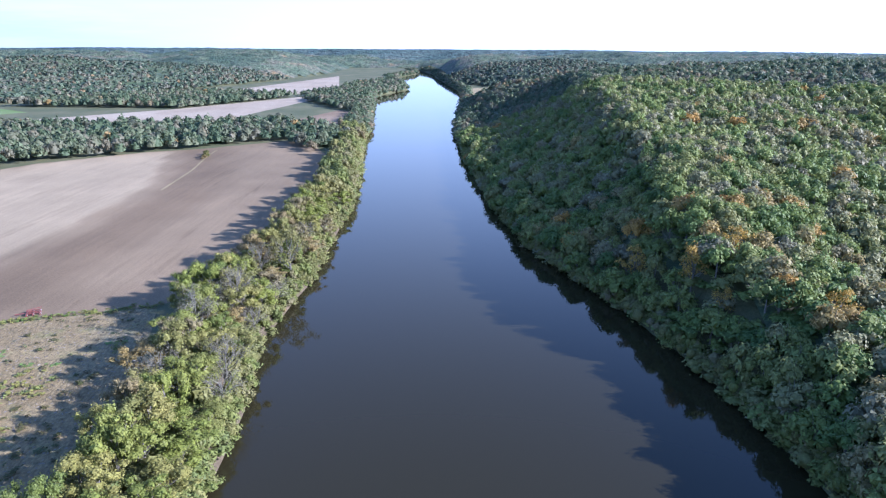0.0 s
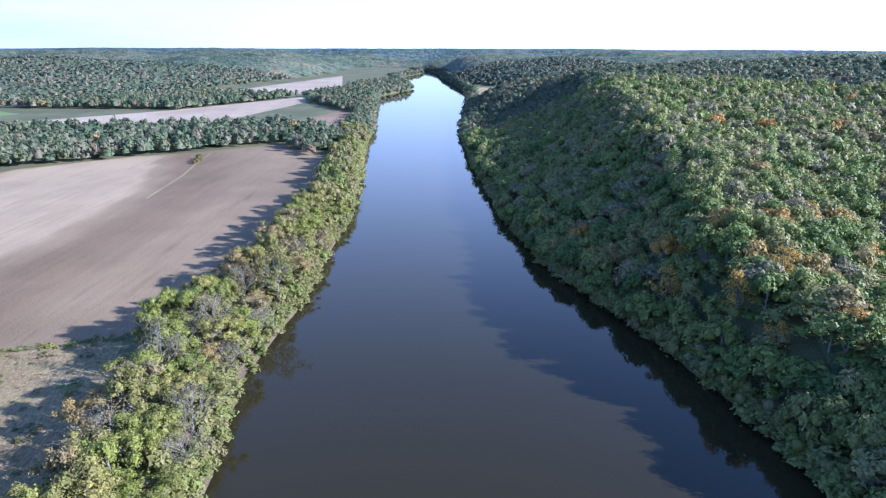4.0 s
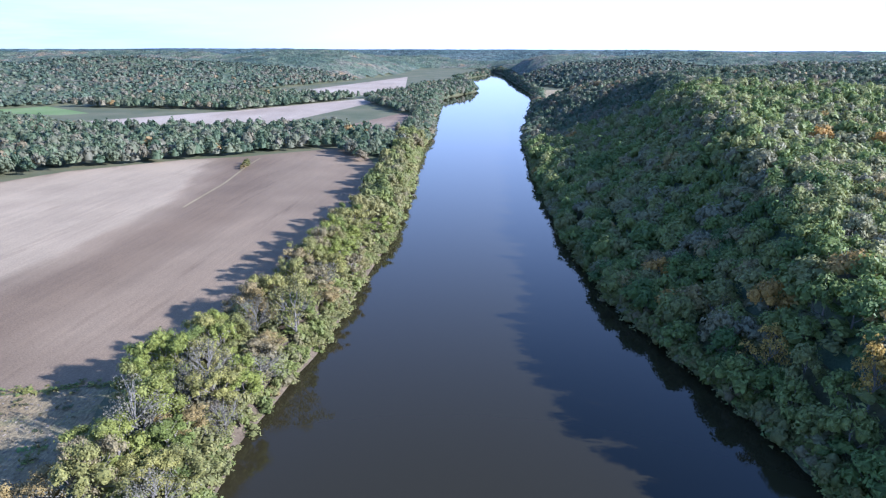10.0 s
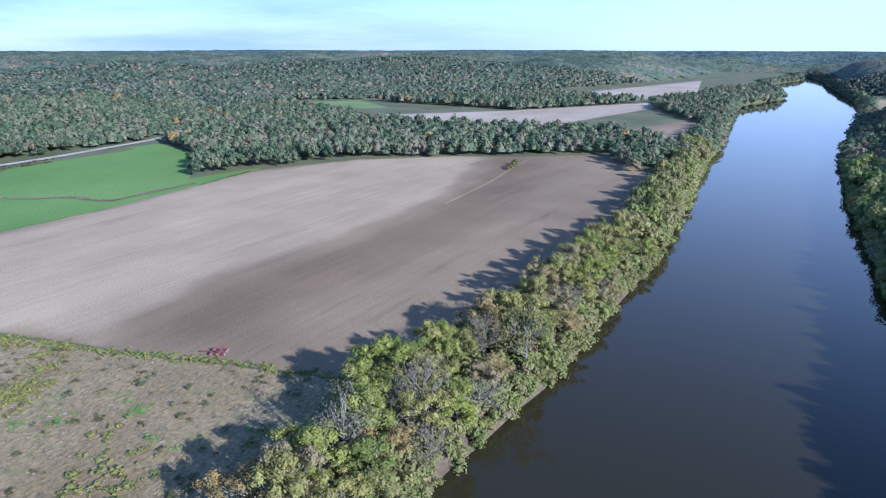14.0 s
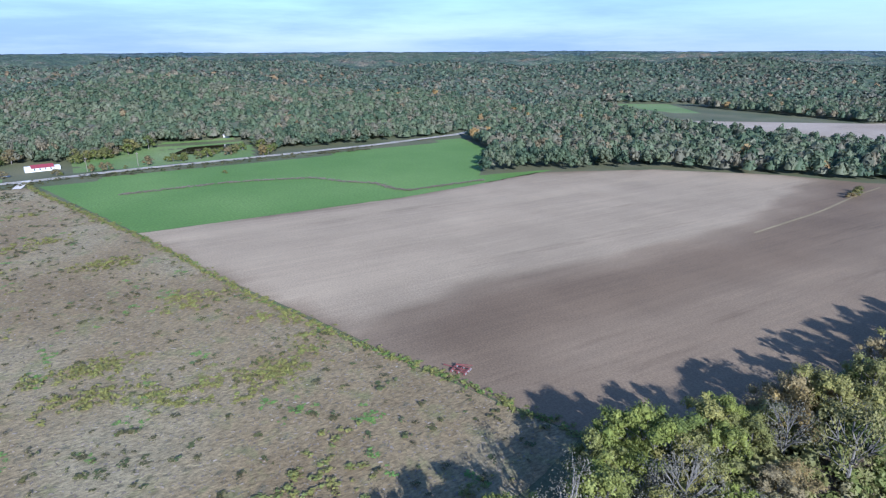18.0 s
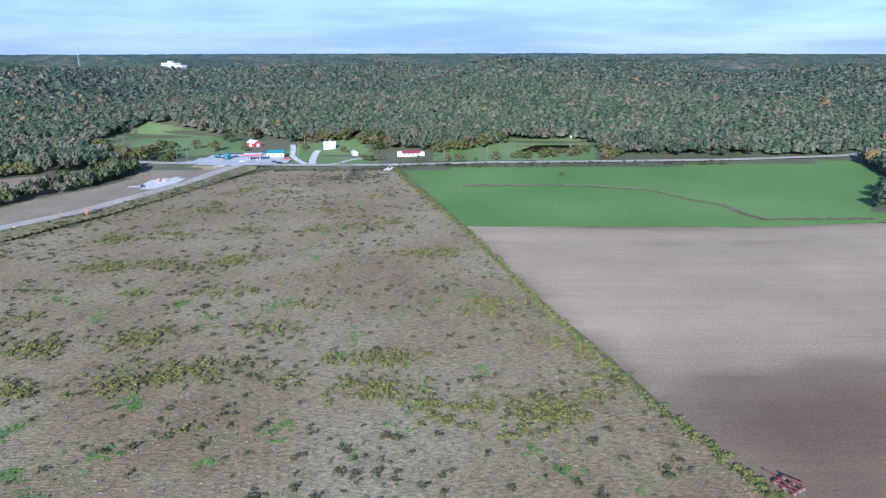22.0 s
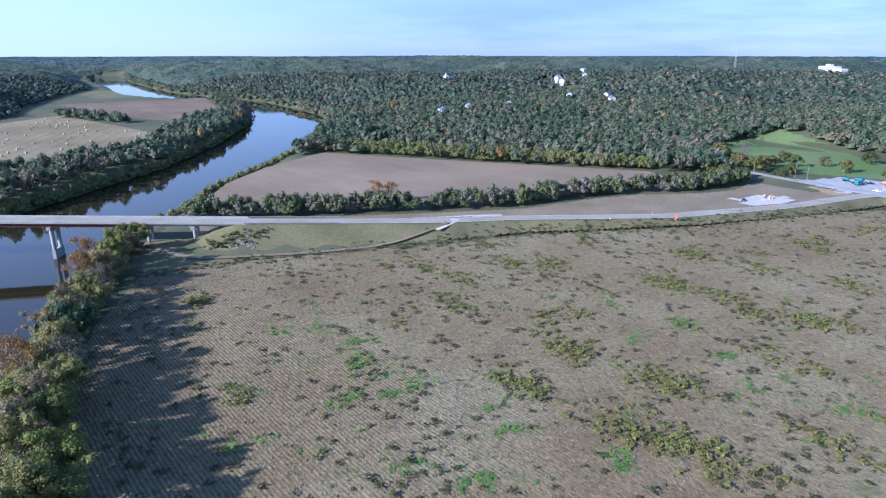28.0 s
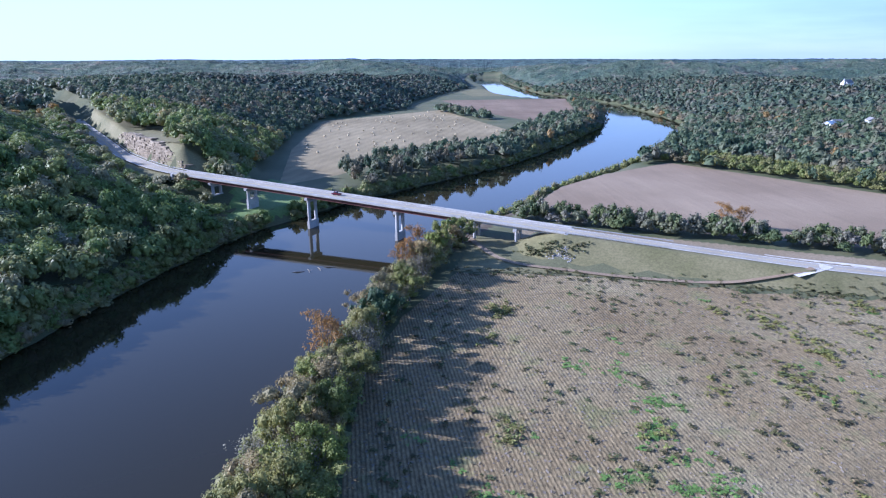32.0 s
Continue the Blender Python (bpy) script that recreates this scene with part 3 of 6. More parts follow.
white_paint = two_tone("road_paint_white", (0.62, 0.62, 0.6), (0.75, 0.75, 0.73), 0.5, 4, bump=0, depth=0.01)
yellow_paint = two_tone("road_paint_yellow", (0.55, 0.40, 0.10), (0.65, 0.48, 0.14), 0.5, 4, bump=0, depth=0.01)


def road(name, line, half, label):
    r = strip(name, line, half, asphalt, 0.0, label, "road")
    strip("edge_line", line, 0.09, white_paint, 0.012, "", "", half - 0.7, r)
    strip("edge_line", line, 0.09, white_paint, 0.012, "", "", 0.7 - half, r)
    strip("centre_line", line, 0.1, yellow_paint, 0.012, "", "", 0.0, r)
    return r


road("road_highway", HIGHWAY, 4.1, "pale two-lane highway on a grassy bank")
road("road_valley", VALLEY_ROAD, 3.6, "grey two-lane road beside the green field")
road("road_hill", HILL_ROAD, 4.8, "pale two-lane road climbing through a rock cut")


def lay(line, up=0.0):
    fine_ = []
    for a, b in zip(line, line[1:]):
        k = max(1, int(math.dist(a, b) / 4))
        fine_ += [(a[0] + (b[0] - a[0]) * i / k, a[1] + (b[1] - a[1]) * i / k) for i in range(k)]
    line = fine_ + [line[-1]]
    p = np.array(line, float)
    z = land(p[:, 0], p[:, 1])
    return [(x, y, float(h) + up) for (x, y), h in zip(line, z)]


def ground_patch(name, poly, mat, label, category="yard", rise=0.06, step=4.0):
    """A patch that follows the land."""
    o = np.array(outline(poly, step, 0.4))
    lo, hi = o.min(0), o.max(0)
    nx, ny = max(2, int((hi[0] - lo[0]) / step)), max(2, int((hi[1] - lo[1]) / step))
    x, y = np.meshgrid(np.linspace(lo[0], hi[0], nx), np.linspace(lo[1], hi[1], ny))
    f = grid_faces(nx, ny)
    d = distance(x.ravel(), y.ravel(), poly)
    f = f[(d[f] < 1.0).sum(1) >= 3]
    return tagged(sheet(name, np.stack([x.ravel(), y.ravel(), land(x.ravel(), y.ravel()) + rise], -1), f, mat), label, category, kind="structure")


TRACK = [(-231, -108), (-224, -106), (-201, -107), (-183, -111), (-164, -117), (-146, -126), (-130, -133), (-122, -142), (-118, -156), (-114, -172)]
strip("dirt_track", lay(TRACK, 0.5), 1.3, far_soil, 0, "rutted gravel farm track leading under the bridge", "track")
strip("gravel_apron", lay([(-238, -112), (-230, -107), (-222, -106)], 0.3), 3.2, gravel, 0, "white gravel field entrance", "track")
strip("gravel_lane", lay([(-262, -106), (-252, -110), (-236, -120), (-224, -127)], 0.3), 1.6, gravel, 0, "gravel lane curving off the highway", "track")
strip("field_path", [(-170, 366, 0.1), (-173, 400, 0.1), (-175, 427, 0.1), (-185, 483, 0.1), (-188, 515, 0.1)], 0.7, hay_mat, 0.05, "pale trodden path across the ploughed field", "path")
WAY = [(x, y) for x, y, z in HIGHWAY[1:]]
ground_patch("verge_north", [(-118, -172), (-104, -129), (-145, -123), (-183, -110), (-218, -100), (-256, -88), (-330, -50), (-403, -26), (-462, -12)] + WAY[::-1] + [(-154, -154), (-135, -166)], olive_verge, "mown olive-green grass between highway and fallow field", "grass", 0.12, 1.2)
ground_patch("verge_south", [(-135, -166), (-154, -154)] + WAY + [(-464, -60), (-462, -88), (-425, -82), (-400, -88), (-368, -107), (-336, -116), (-294, -120), (-272, -129), (-230, -150), (-190, -170), (-160, -187), (-138, -200)], verge_mat, "mown tan-brown dry grass along the highway", "grass", 0.12, 1.6)
ground_patch("gravel_lot", [(-398, -72), (-420, -67), (-432, -53), (-418, -44), (-405, -42), (-395, -56)], gravel, "white gravel lot beside the highway", "yard", 0.36)
ground_patch("forecourt", [(-474, -72), (-490, -72), (-520, -62), (-528, -26), (-500, 2), (-476, 8), (-466, -20), (-462, -40)], concrete, "pale concrete filling-station forecourt", "yard", 0.36)
ground_patch("lawn", [(-478, 12), (-500, 2), (-530, -12), (-575, -10), (-580, 40), (-530, 60), (-490, 70), (-478, 70)], meadow_mat, "mown lawn in front of a white house", "lawn", 0.08)
ground_patch("meadow", [(-518, -146), (-590, -195), (-666, -182), (-646, -125), (-601, -66), (-535, -40), (-512, -85)], meadow_mat, "green meadow behind the filling station", "meadow", 0.08)
ground_patch("meadow", [(-490, 110), (-545, 110), (-585, 180), (-590, 235), (-555, 245), (-492, 230)], meadow_mat, "grass around the farm pond", "meadow", 0.08)
ground_patch("bench_grass", [(34, -282), (60, -304), (82, -331), (100, -358), (112, -384), (92, -396), (58, -372), (38, -330)], olive_verge, "dry grass bench above the rock cut", "grass", 0.3, 2.0)
banks = [Vector((x, y, 0)) for x, y, z in HILL_ROAD[:7]]
off = [Vector((-(b - a).y, (b - a).x, 0)).normalized() * 26 for a, b in zip(banks, banks[1:])] + [Vector((18, 18, 0))]
ground_patch("road_bank", [(p + o).to_tuple()[:2] for p, o in zip(banks, off)] + [(p - o).to_tuple()[:2] for p, o in zip(banks, off)][::-1], olive_verge, "rough grass banks of the climbing hill road", "grass", 0.05, 2.0)
ground_patch("bank_grass", [(-6, -214), (6, -212), (12, -262), (16, -310), (0, -318), (-38, -268), (-26, -240)], meadow_mat, "green grass under the bridge's far end", "grass", 0.12, 3.0)
strip("driveway", lay([(-466, 26), (-486, 14), (-510, 2), (-522, -2), (-545, -6), (-575, -14)], 0.25), 2.2, gravel, 0, "pale looping gravel drive", "drive")
strip("driveway", lay([(-466, 26), (-495, 20), (-523, 16), (-540, 15)], 0.3), 2.6, gravel, 0, "pale concrete drive up to a white house", "drive")
strip("driveway", lay([(-474, 38), (-490, 44), (-502, 50), (-505, 74)], 0.25), 1.8, gravel, 0, "pale gravel side drive", "drive")
strip("driveway", lay([(-455, 79), (-474, 84)], 0.35), 2.5, gravel, 0, "gravel field gateway", "drive")
strip("town_street", lay([(-700, -470), (-722, -520), (-745, -560), (-760, -590), (-800, -650)], 0.8), 5.5, asphalt, 0, "grey town street running uphill between trees", "road")
strip("town_street", lay([(-478, -112), (-500, -150), (-540, -215), (-560, -290), (-640, -390), (-700, -470)], 2.0), 3.2, asphalt, 0, "winding grey lane through woods", "road")

near_bank = [p for p in W_BANK if -235 < p[1] < 700]
ground_patch("river_bank", [(x + 2, y) for x, y in near_bank] + [(x - 15, y) for x, y in near_bank[::-1]], bank_mud, "bare muddy riverbank with roots and leaf litter", "bank", 0.05, 2.5)

# pond
field("pond", [(-536, 178), (-566, 196), (-574, 220), (-562, 232), (-545, 226), (-528, 203)], water_mat, float(land(np.array([-550.0]), np.array([205.0]))[0]) + 0.9, "dark still farm pond", "pond")


# ---- parts ----
def mesh_of(name, bm, mat):
    me = bpy.data.meshes.new(name)
    bm.to_mesh(me)
    bm.free()
    me.materials.append(mat)
    return me


def part(name, bm, mat, parent, label=""):
    ob = new(name, mesh_of(name, bm, mat))
    ob.parent = parent
    return tagged(ob, label)


def thing(name, at, turn, label, category, group="", kind=""):
    ob = new(name)
    ob.matrix_world = pose(*at, 0, 0, turn)
    return tagged(ob, label, category, group, kind)


def block(x0, x1, y0, y1, z0, z1, bevel=0.0, taper=1.0):
    bm = bmesh.new()
    m = Matrix.LocRotScale(((x0 + x1) / 2, (y0 + y1) / 2, (z0 + z1) / 2), None, (x1 - x0, y1 - y0, z1 - z0))
    bmesh.ops.create_cube(bm, size=1, matrix=m)
    if taper != 1:
        for v in bm.verts:
            if v.co.z > (z0 + z1) / 2:
                v.co.x, v.co.y = (x0 + x1) / 2 + (v.co.x - (x0 + x1) / 2) * taper, (y0 + y1) / 2 + (v.co.y - (y0 + y1) / 2) * taper
    if bevel:
        bmesh.ops.bevel(bm, geom=bm.edges[:], offset=bevel, segments=2, affect="EDGES")
    return bm


def drum(x, y, z0, z1, r0, r1=None, sides=14, axis="Z"):
    bm = bmesh.new()
    bmesh.ops.create_cone(bm, cap_ends=True, segments=sides, radius1=r0, radius2=r0 if r1 is None else r1, depth=z1 - z0)
    turn = {"Z": Matrix.Identity(4), "X": Matrix.Rotation(math.pi / 2, 4, "Y"), "Y": Matrix.Rotation(math.pi / 2, 4, "X")}[axis]
    bmesh.ops.transform(bm, matrix=Matrix.Translation((x, y, (z0 + z1) / 2)) @ turn, verts=bm.verts)
    return bm


def gable(x0, x1, y0, y1, z0, rise, over=0.4, thick=0.18):
    """A pitched roof slab with its ridge along x."""
    bm = bmesh.new()
    ym = (y0 + y1) / 2
    pr = [(y0 - over, z0 - over * rise / (ym - y0)), (ym, z0 + rise), (y1 + over, z0 - over * rise / (ym - y0))]
    pr += [(y, z + thick) for y, z in pr[::-1]]
    a, b = [[bm.verts.new((x, y, z)) for y, z in pr] for x in (x0 - over, x1 + over)]
    bm.faces.new(a[::-1])
    bm.faces.new(b)
    for i in range(6):
        j = (i + 1) % 6
        bm.faces.new((a[i], a[j], b[j], b[i]))
    bmesh.ops.recalc_face_normals(bm, faces=bm.faces[:])
    return bm


def gabled_body(x0, x1, y0, y1, z0, z1, rise):
    bm = bmesh.new()
    ym = (y0 + y1) / 2
    pr = [(y0, z0), (y1, z0), (y1, z1), (ym, z1 + rise), (y0, z1)]
    a, b = [[bm.verts.new((x, y, z)) for y, z in pr] for x in (x0, x1)]
    bm.faces.new(a[::-1])
    bm.faces.new(b)
    for i in range(5):
        j = (i + 1) % 5
        bm.faces.new((a[i], a[j], b[j], b[i]))
    bmesh.ops.recalc_face_normals(bm, faces=bm.faces[:])
    return bm


def paint(name, colour, rough=0.5, metal=0.0):
    m, n, l, s = material(name, rough)
    v = spots(n, l, 1.3, 5, 0.6)
    l.new(blend(n, l, 0.5, colour, ramp(n, l, v, [(0.3, tuple(0.7 * c for c in colour)), (0.7, tuple(min(1.15 * c, 0.9) for c in colour))])), s.inputs["Base Color"])
    s.inputs["Metallic"].default_value = metal
    return m


white_wall, white_roof = paint("white_siding", (0.56, 0.56, 0.54)), paint("white_metal_roof", (0.52, 0.54, 0.55), 0.4)
red_wall, maroon_roof, grey_roof = paint("red_boards", (0.36, 0.05, 0.04)), paint("maroon_metal_roof", (0.20, 0.04, 0.05), 0.4), paint("grey_shingles", (0.20, 0.19, 0.18), 0.8)
red_paint, teal_roof = paint("red_enamel", (0.50, 0.035, 0.03), 0.35), paint("teal_metal_roof", (0.05, 0.20, 0.21), 0.4)
orange_paint, glass_dark = paint("orange_plastic", (0.75, 0.13, 0.04), 0.5), paint("dark_glass", (0.03, 0.04, 0.05), 0.08)
rubber, rust, dark_paint = paint("rubber", (0.025, 0.025, 0.025), 0.8), paint("rusty_red_steel", (0.17, 0.06, 0.05), 0.6), paint("dark_blue_paint", (0.03, 0.05, 0.08), 0.3)
pole_wood, straw = paint("weathered_pole", (0.22, 0.18, 0.15), 0.9), two_tone("straw", (0.40, 0.32, 0.18), (0.60, 0.50, 0.32), 0.6, 6)
limestone = two_tone("limestone", (0.30, 0.27, 0.23), (0.52, 0.48, 0.42), 0.12, 0.9, bump=0.8, depth=0.4)
galvanised = paint("galvanised_steel", (0.45, 0.46, 0.47), 0.4, 0.6)

# ---- bridge ----
B0, B1 = Vector((-154, -154, 7.6)), Vector((40, -263, 15.2))
span = (B1 - B0).length
flat = Vector((B1.x - B0.x, B1.y - B0.y, 0))
m = Matrix((( *(B1 - B0).normalized(), 0), (0, 0, 0, 0), (0, 0, 0, 0), (0, 0, 0, 1))).transposed()
bx = (B1 - B0).normalized()
by = Vector((-flat.y, flat.x, 0)).normalized()
bz = bx.cross(by)
bridge = new("highway_bridge")
bridge.matrix_world = Matrix(((bx.x, by.x, bz.x, B0.x), (bx.y, by.y, bz.y, B0.y), (bx.z, by.z, bz.z, B0.z), (0, 0, 0, 1)))
tagged(bridge, "long pale concrete highway bridge on twin-column piers with rust-brown girders", "bridge")
part("deck", block(0, span, -5.3, 5.3, -0.28, 0.0, 0.03), asphalt, bridge, "pale worn concrete roadway")
for side in (-1, 1):
    part("parapet", block(0, span, side * 5.12 - 0.15, side * 5.12 + 0.15, 0.004, 0.8, 0.05), concrete, bridge, "low concrete barrier")
    part("edge_line", block(0.2, span - 0.2, side * 4.1 - 0.08, side * 4.1 + 0.08, 0.004, 0.012), white_paint, bridge)
part("centre_line", block(0.2, span - 0.2, -0.1, 0.1, 0.004, 0.012), yellow_paint, bridge)
PIERS = [22, 41.5, 81, 132, 171, 196]
STEEL_FROM = 41.5
for g in (-3.9, -1.3, 1.3, 3.9):
    part("girder", block(STEEL_FROM, span - 0.5, g - 0.22, g + 0.22, -2.0, -0.284), steel, bridge, "rust-brown steel plate girder")
    part("girder", block(0.3, STEEL_FROM - 0.15, g - 0.25, g + 0.25, -1.3, -0.284), concrete, bridge, "short concrete girder")
for k in range(int((span - STEEL_FROM) / 8)):
    u = STEEL_FROM + 4 + 8 * k
    part("cross_frame", block(u - 0.08, u + 0.08, -3.66, 3.66, -1.7, -0.5), steel, bridge)
for s_ in PIERS:
    c = B0 + bx * s_
    gz_ = float(land(np.array([c.x]), np.array([c.y]))[0])
    foot = min(gz_, 0) - 1.0
    drop = 2.0 if s_ > STEEL_FROM else 1.35
    top_ = c.z - drop
    pier = new("pier")
    pier.parent = bridge
    pier.matrix_parent_inverse = bridge.matrix_world.inverted()
    pier.matrix_world = Matrix(((by.y, by.x, 0, c.x), (-by.x, by.y, 0, c.y), (0, 0, 1, 0), (0, 0, 0, 1)))
    tagged(pier, "tall grey concrete bridge pier")
    tall = s_ > 60
    part("cap", block(-0.9, 0.9, -5.0, 5.0, top_ - 1.3, top_ - 0.01, 0.08), concrete, pier)
    for side in (-1, 1):
        part("column", drum(0, side * 2.7, foot + (5.5 if tall else 0), top_ - 1.3, 0.85 if tall else 0.62, sides=18), concrete, pier)
    if tall:
        part("web_wall", block(-0.75, 0.75, -3.9, 3.9, foot, foot + 6.5 + (0 if gz_ > -3 else 2.0), 0.1), concrete, pier, "solid lower pier wall")
        part("tie_beam", block(-0.4, 0.4, -2.0, 2.0, top_ - 2.6, top_ - 1.6), concrete, pier)
for end, s_ in ((-1, -0.4), (1, span + 0.4)):
    c = B0 + bx * s_
    ab = part("abutment", block(s_ - 0.7, s_ + 0.7, -5.6, 5.6, -3.2, -0.02, 0.05), concrete, bridge)
# riprap on the bank by the west end
rr = random.Random(4)
tipped_rock = two_tone("tipped_rock", (0.20, 0.185, 0.16), (0.36, 0.335, 0.30), 0.5, 3)
heap = thing("riprap_heap", (-147, -137, float(land(np.array([-147.0]), np.array([-137.0]))[0])), 0, "pale broken rock tipped on the bridge embankment", "rocks")
for k in range(90):
    px_, py_ = rr.gauss(0, 3.2), rr.gauss(0, 1.9)
    s_ = rr.uniform(0.25, 0.7)
    bm = bmesh.new()
    bmesh.ops.create_icosphere(bm, subdivisions=1, radius=s_)
    for v in bm.verts:
        v.co *= rr.uniform(0.6, 1.3)
        v.co.z *= 0.5
    o = part("stone", bm, tipped_rock, heap)
    gz_ = float(land(np.array([-147 + px_]), np.array([-137 + py_]))[0])
    o.location = (px_, py_, gz_ - heap.location.z + 0.1)

# guard rails at the bridge ends
def guard_rail(line, side, label):
    rail = thing("guard_rail", line[0], 0, label, "barrier")
    base = Vector(line[0])
    for a, b in zip(line, line[1:]):
        a, b = Vector(a) - base, Vector(b) - base
        d = (b - a).normalized()
        o = Vector((-d.y, d.x, 0)) * side
        n_posts = max(1, int((b - a).length / 4))
        for i in range(n_posts):
            p = a.lerp(b, i / n_posts) + o
            part("post", block(p.x - 0.08, p.x + 0.08, p.y - 0.08, p.y + 0.08, p.z - 0.3, p.z + 0.72), pole_wood, rail)
        ln = (b - a).length
        bm = block(0, ln, -0.04, 0.04, 0.42, 0.74, 0.02)
        bmesh.ops.transform(bm, matrix=Matrix.Translation(a + o) @ d.to_track_quat("X", "Z").to_matrix().to_4x4(), verts=bm.verts)
        part("beam", bm, galvanised, rail)


guard_rail(HIGHWAY[:2], 5.3, "galvanised guard rail on wooden posts by the highway")
guard_rail(HIGHWAY[:2], -5.3, "galvanised guard rail on wooden posts by the highway")
guard_rail(HILL_ROAD[:5], -5.6, "galvanised guard rail along the climbing road")

# ---- rock cut beside the hill road ----
rk = random.Random(9)
cut_rock = two_tone("layered_limestone", (0.15, 0.115, 0.07), (0.33, 0.27, 0.185), 0.25, 1.3, bump=0.9, depth=0.4)
FOOT = [(41, -275, 15.0), (54, -287, 15.2), (68, -301, 15.6), (88, -326, 16.4), (104, -349, 18), (115, -367, 20)]
HIGH = [1.5, 7.5, 11.0, 10.5, 9.0, 5.0]
bm = bmesh.new()
for i in range(len(FOOT) - 1):
    a, b = Vector(FOOT[i]), Vector(FOOT[i + 1])
    d = (b - a).normalized()
    o = Vector((d.y, -d.x, 0)).normalized()
    for k in range(7):
        p = a.lerp(b, (k + 0.5) / 7)
        h = HIGH[i] + (HIGH[i + 1] - HIGH[i]) * (k + 0.5) / 7
        z = -2.0
        while z < h:
            t = rk.uniform(0.45, 1.3)
            w = rk.uniform(4.0, 8.5)
            back = 0.42 * max(z, 0) + rk.uniform(-0.4, 0.4)
            c = p + o * (1.2 + back) + d * rk.uniform(-0.8, 0.8) + Vector((0, 0, z + t / 2))
            mm = Matrix.Translation(c) @ Matrix.Rotation(math.atan2(d.y, d.x) + rk.uniform(-0.12, 0.12), 4, "Z") @ Matrix.Diagonal((w, 4.6, t * 1.06, 1))
            bmesh.ops.create_cube(bm, size=1, matrix=mm)
            z += t
for v in bm.verts:
    v.co += Vector((rk.uniform(-0.3, 0.3), rk.uniform(-0.3, 0.3), rk.uniform(-0.15, 0.15)))
cut = new("rock_cut", mesh_of("rock_cut", bm, cut_rock))
tagged(cut, "pale layered limestone road cut beside the hill road", "rock face", kind="structure")

# ---- buildings ----
def openings(parent, spots_, along_x, face, mat=glass_dark):
    """Windows set in frames on a wall: centre, sill height, width, height."""
    for c, z, w, h in spots_:
        if along_x:
            fr, gl = block(c - w / 2, c + w / 2, face - 0.06, face + 0.06, z, z + h), block(c - w / 2 + 0.1, c + w / 2 - 0.1, face - 0.08, face + 0.08, z + 0.1, z + h - 0.1)
        else:
            fr, gl = block(face - 0.06, face + 0.06, c - w / 2, c + w / 2, z, z + h), block(face - 0.08, face + 0.08, c - w / 2 + 0.1, c + w / 2 - 0.1, z + 0.1, z + h - 0.1)
        win = part("window", fr, white_wall, parent)
        part("pane", gl, mat, win)


def house(name, at, turn, l_, w_, h_, rise, wall, roof, label, category="house", doors=True, chimney=False):
    z = float(land(np.array([at[0]]), np.array([at[1]]))[0])
    ob = thing(name, (at[0], at[1], z), turn, label, category)
    part("wall", gabled_body(-l_ / 2, l_ / 2, -w_ / 2, w_ / 2, -1.5, h_, rise), wall, ob)
    rf = part("roof", gable(-l_ / 2, l_ / 2, -w_ / 2, w_ / 2, h_, rise), roof, ob)
    if doors:
        openings(ob, [(c, 0.9, 1.1, 1.4) for c in np.arange(-l_ / 2 + 1.6, l_ / 2 - 1, 3.2)], True, w_ / 2)
        openings(ob, [(c, 0.9, 1.1, 1.4) for c in np.arange(-l_ / 2 + 1.6, l_ / 2 - 1, 3.2)], True, -w_ / 2)
        openings(ob, [(0, 0.9, 1.2, 1.4)], False, l_ / 2)
        part("door", block(0.4, 1.4, w_ / 2 - 0.06, w_ / 2 + 0.1, 0, 2.05), red_wall, ob)
    if chimney:
        part("chimney", block(-0.5, 0.5, 0.4, 1.2, h_ + rise * 0.4, h_ + rise + 1.0), limestone, rf)
    return ob


h1 = house("house", (-545, 24), 95, 9.5, 6.5, 3.9, 1.9, white_wall, white_roof, "white two-storey house with pale dormered roof on a lawn", chimney=True)
for k in (-3.2, 0, 3.2):
    dm = part("dormer", gabled_body(-1.0, 1.0, -1.0, 1.0, 0, 1.2, 0.8), white_wall, h1)
    dm.matrix_local = pose(k * 0.85, -2.2, 4.3, 0, 0, 90)
long_barn = house("machine_shed", (-517, 92), 98, 13, 6.5, 2.7, 1.6, white_wall, maroon_roof, "long white metal shed with a maroon roof by the road", "shed")
part("annex", gabled_body(6.4, 10.5, -2.6, 2.6, -1, 2.4, 0.8), white_wall, long_barn)
part("wing", gabled_body(-10.5, -6.4, -3.0, 3.0, -1, 2.6, 1.2), white_wall, long_barn, "white end wing")
rb_ = house("barn", (-567, -45), 50, 11, 7.2, 3.4, 1.9, red_wall, white_roof, "red board barn with a white metal roof in a meadow", "barn", doors=False)
part("door", block(-1.6, 1.6, -3.72, -3.56, 0, 2.9), white_wall, rb_, "white sliding barn door")
part("door", block(5.44, 5.6, -1.5, 1.5, 0, 2.9), white_wall, rb_, "white sliding barn door")
house("garden_shed", (-520, 48), 20, 6, 4, 2.4, 1.2, white_wall, white_roof, "small white shed under trees", "shed", doors=False)
house("pond_shed", (-590, 232), 60, 5, 4, 2.3, 1.1, white_wall, grey_roof, "small pale shed beside a farm pond", "shed", doors=False)
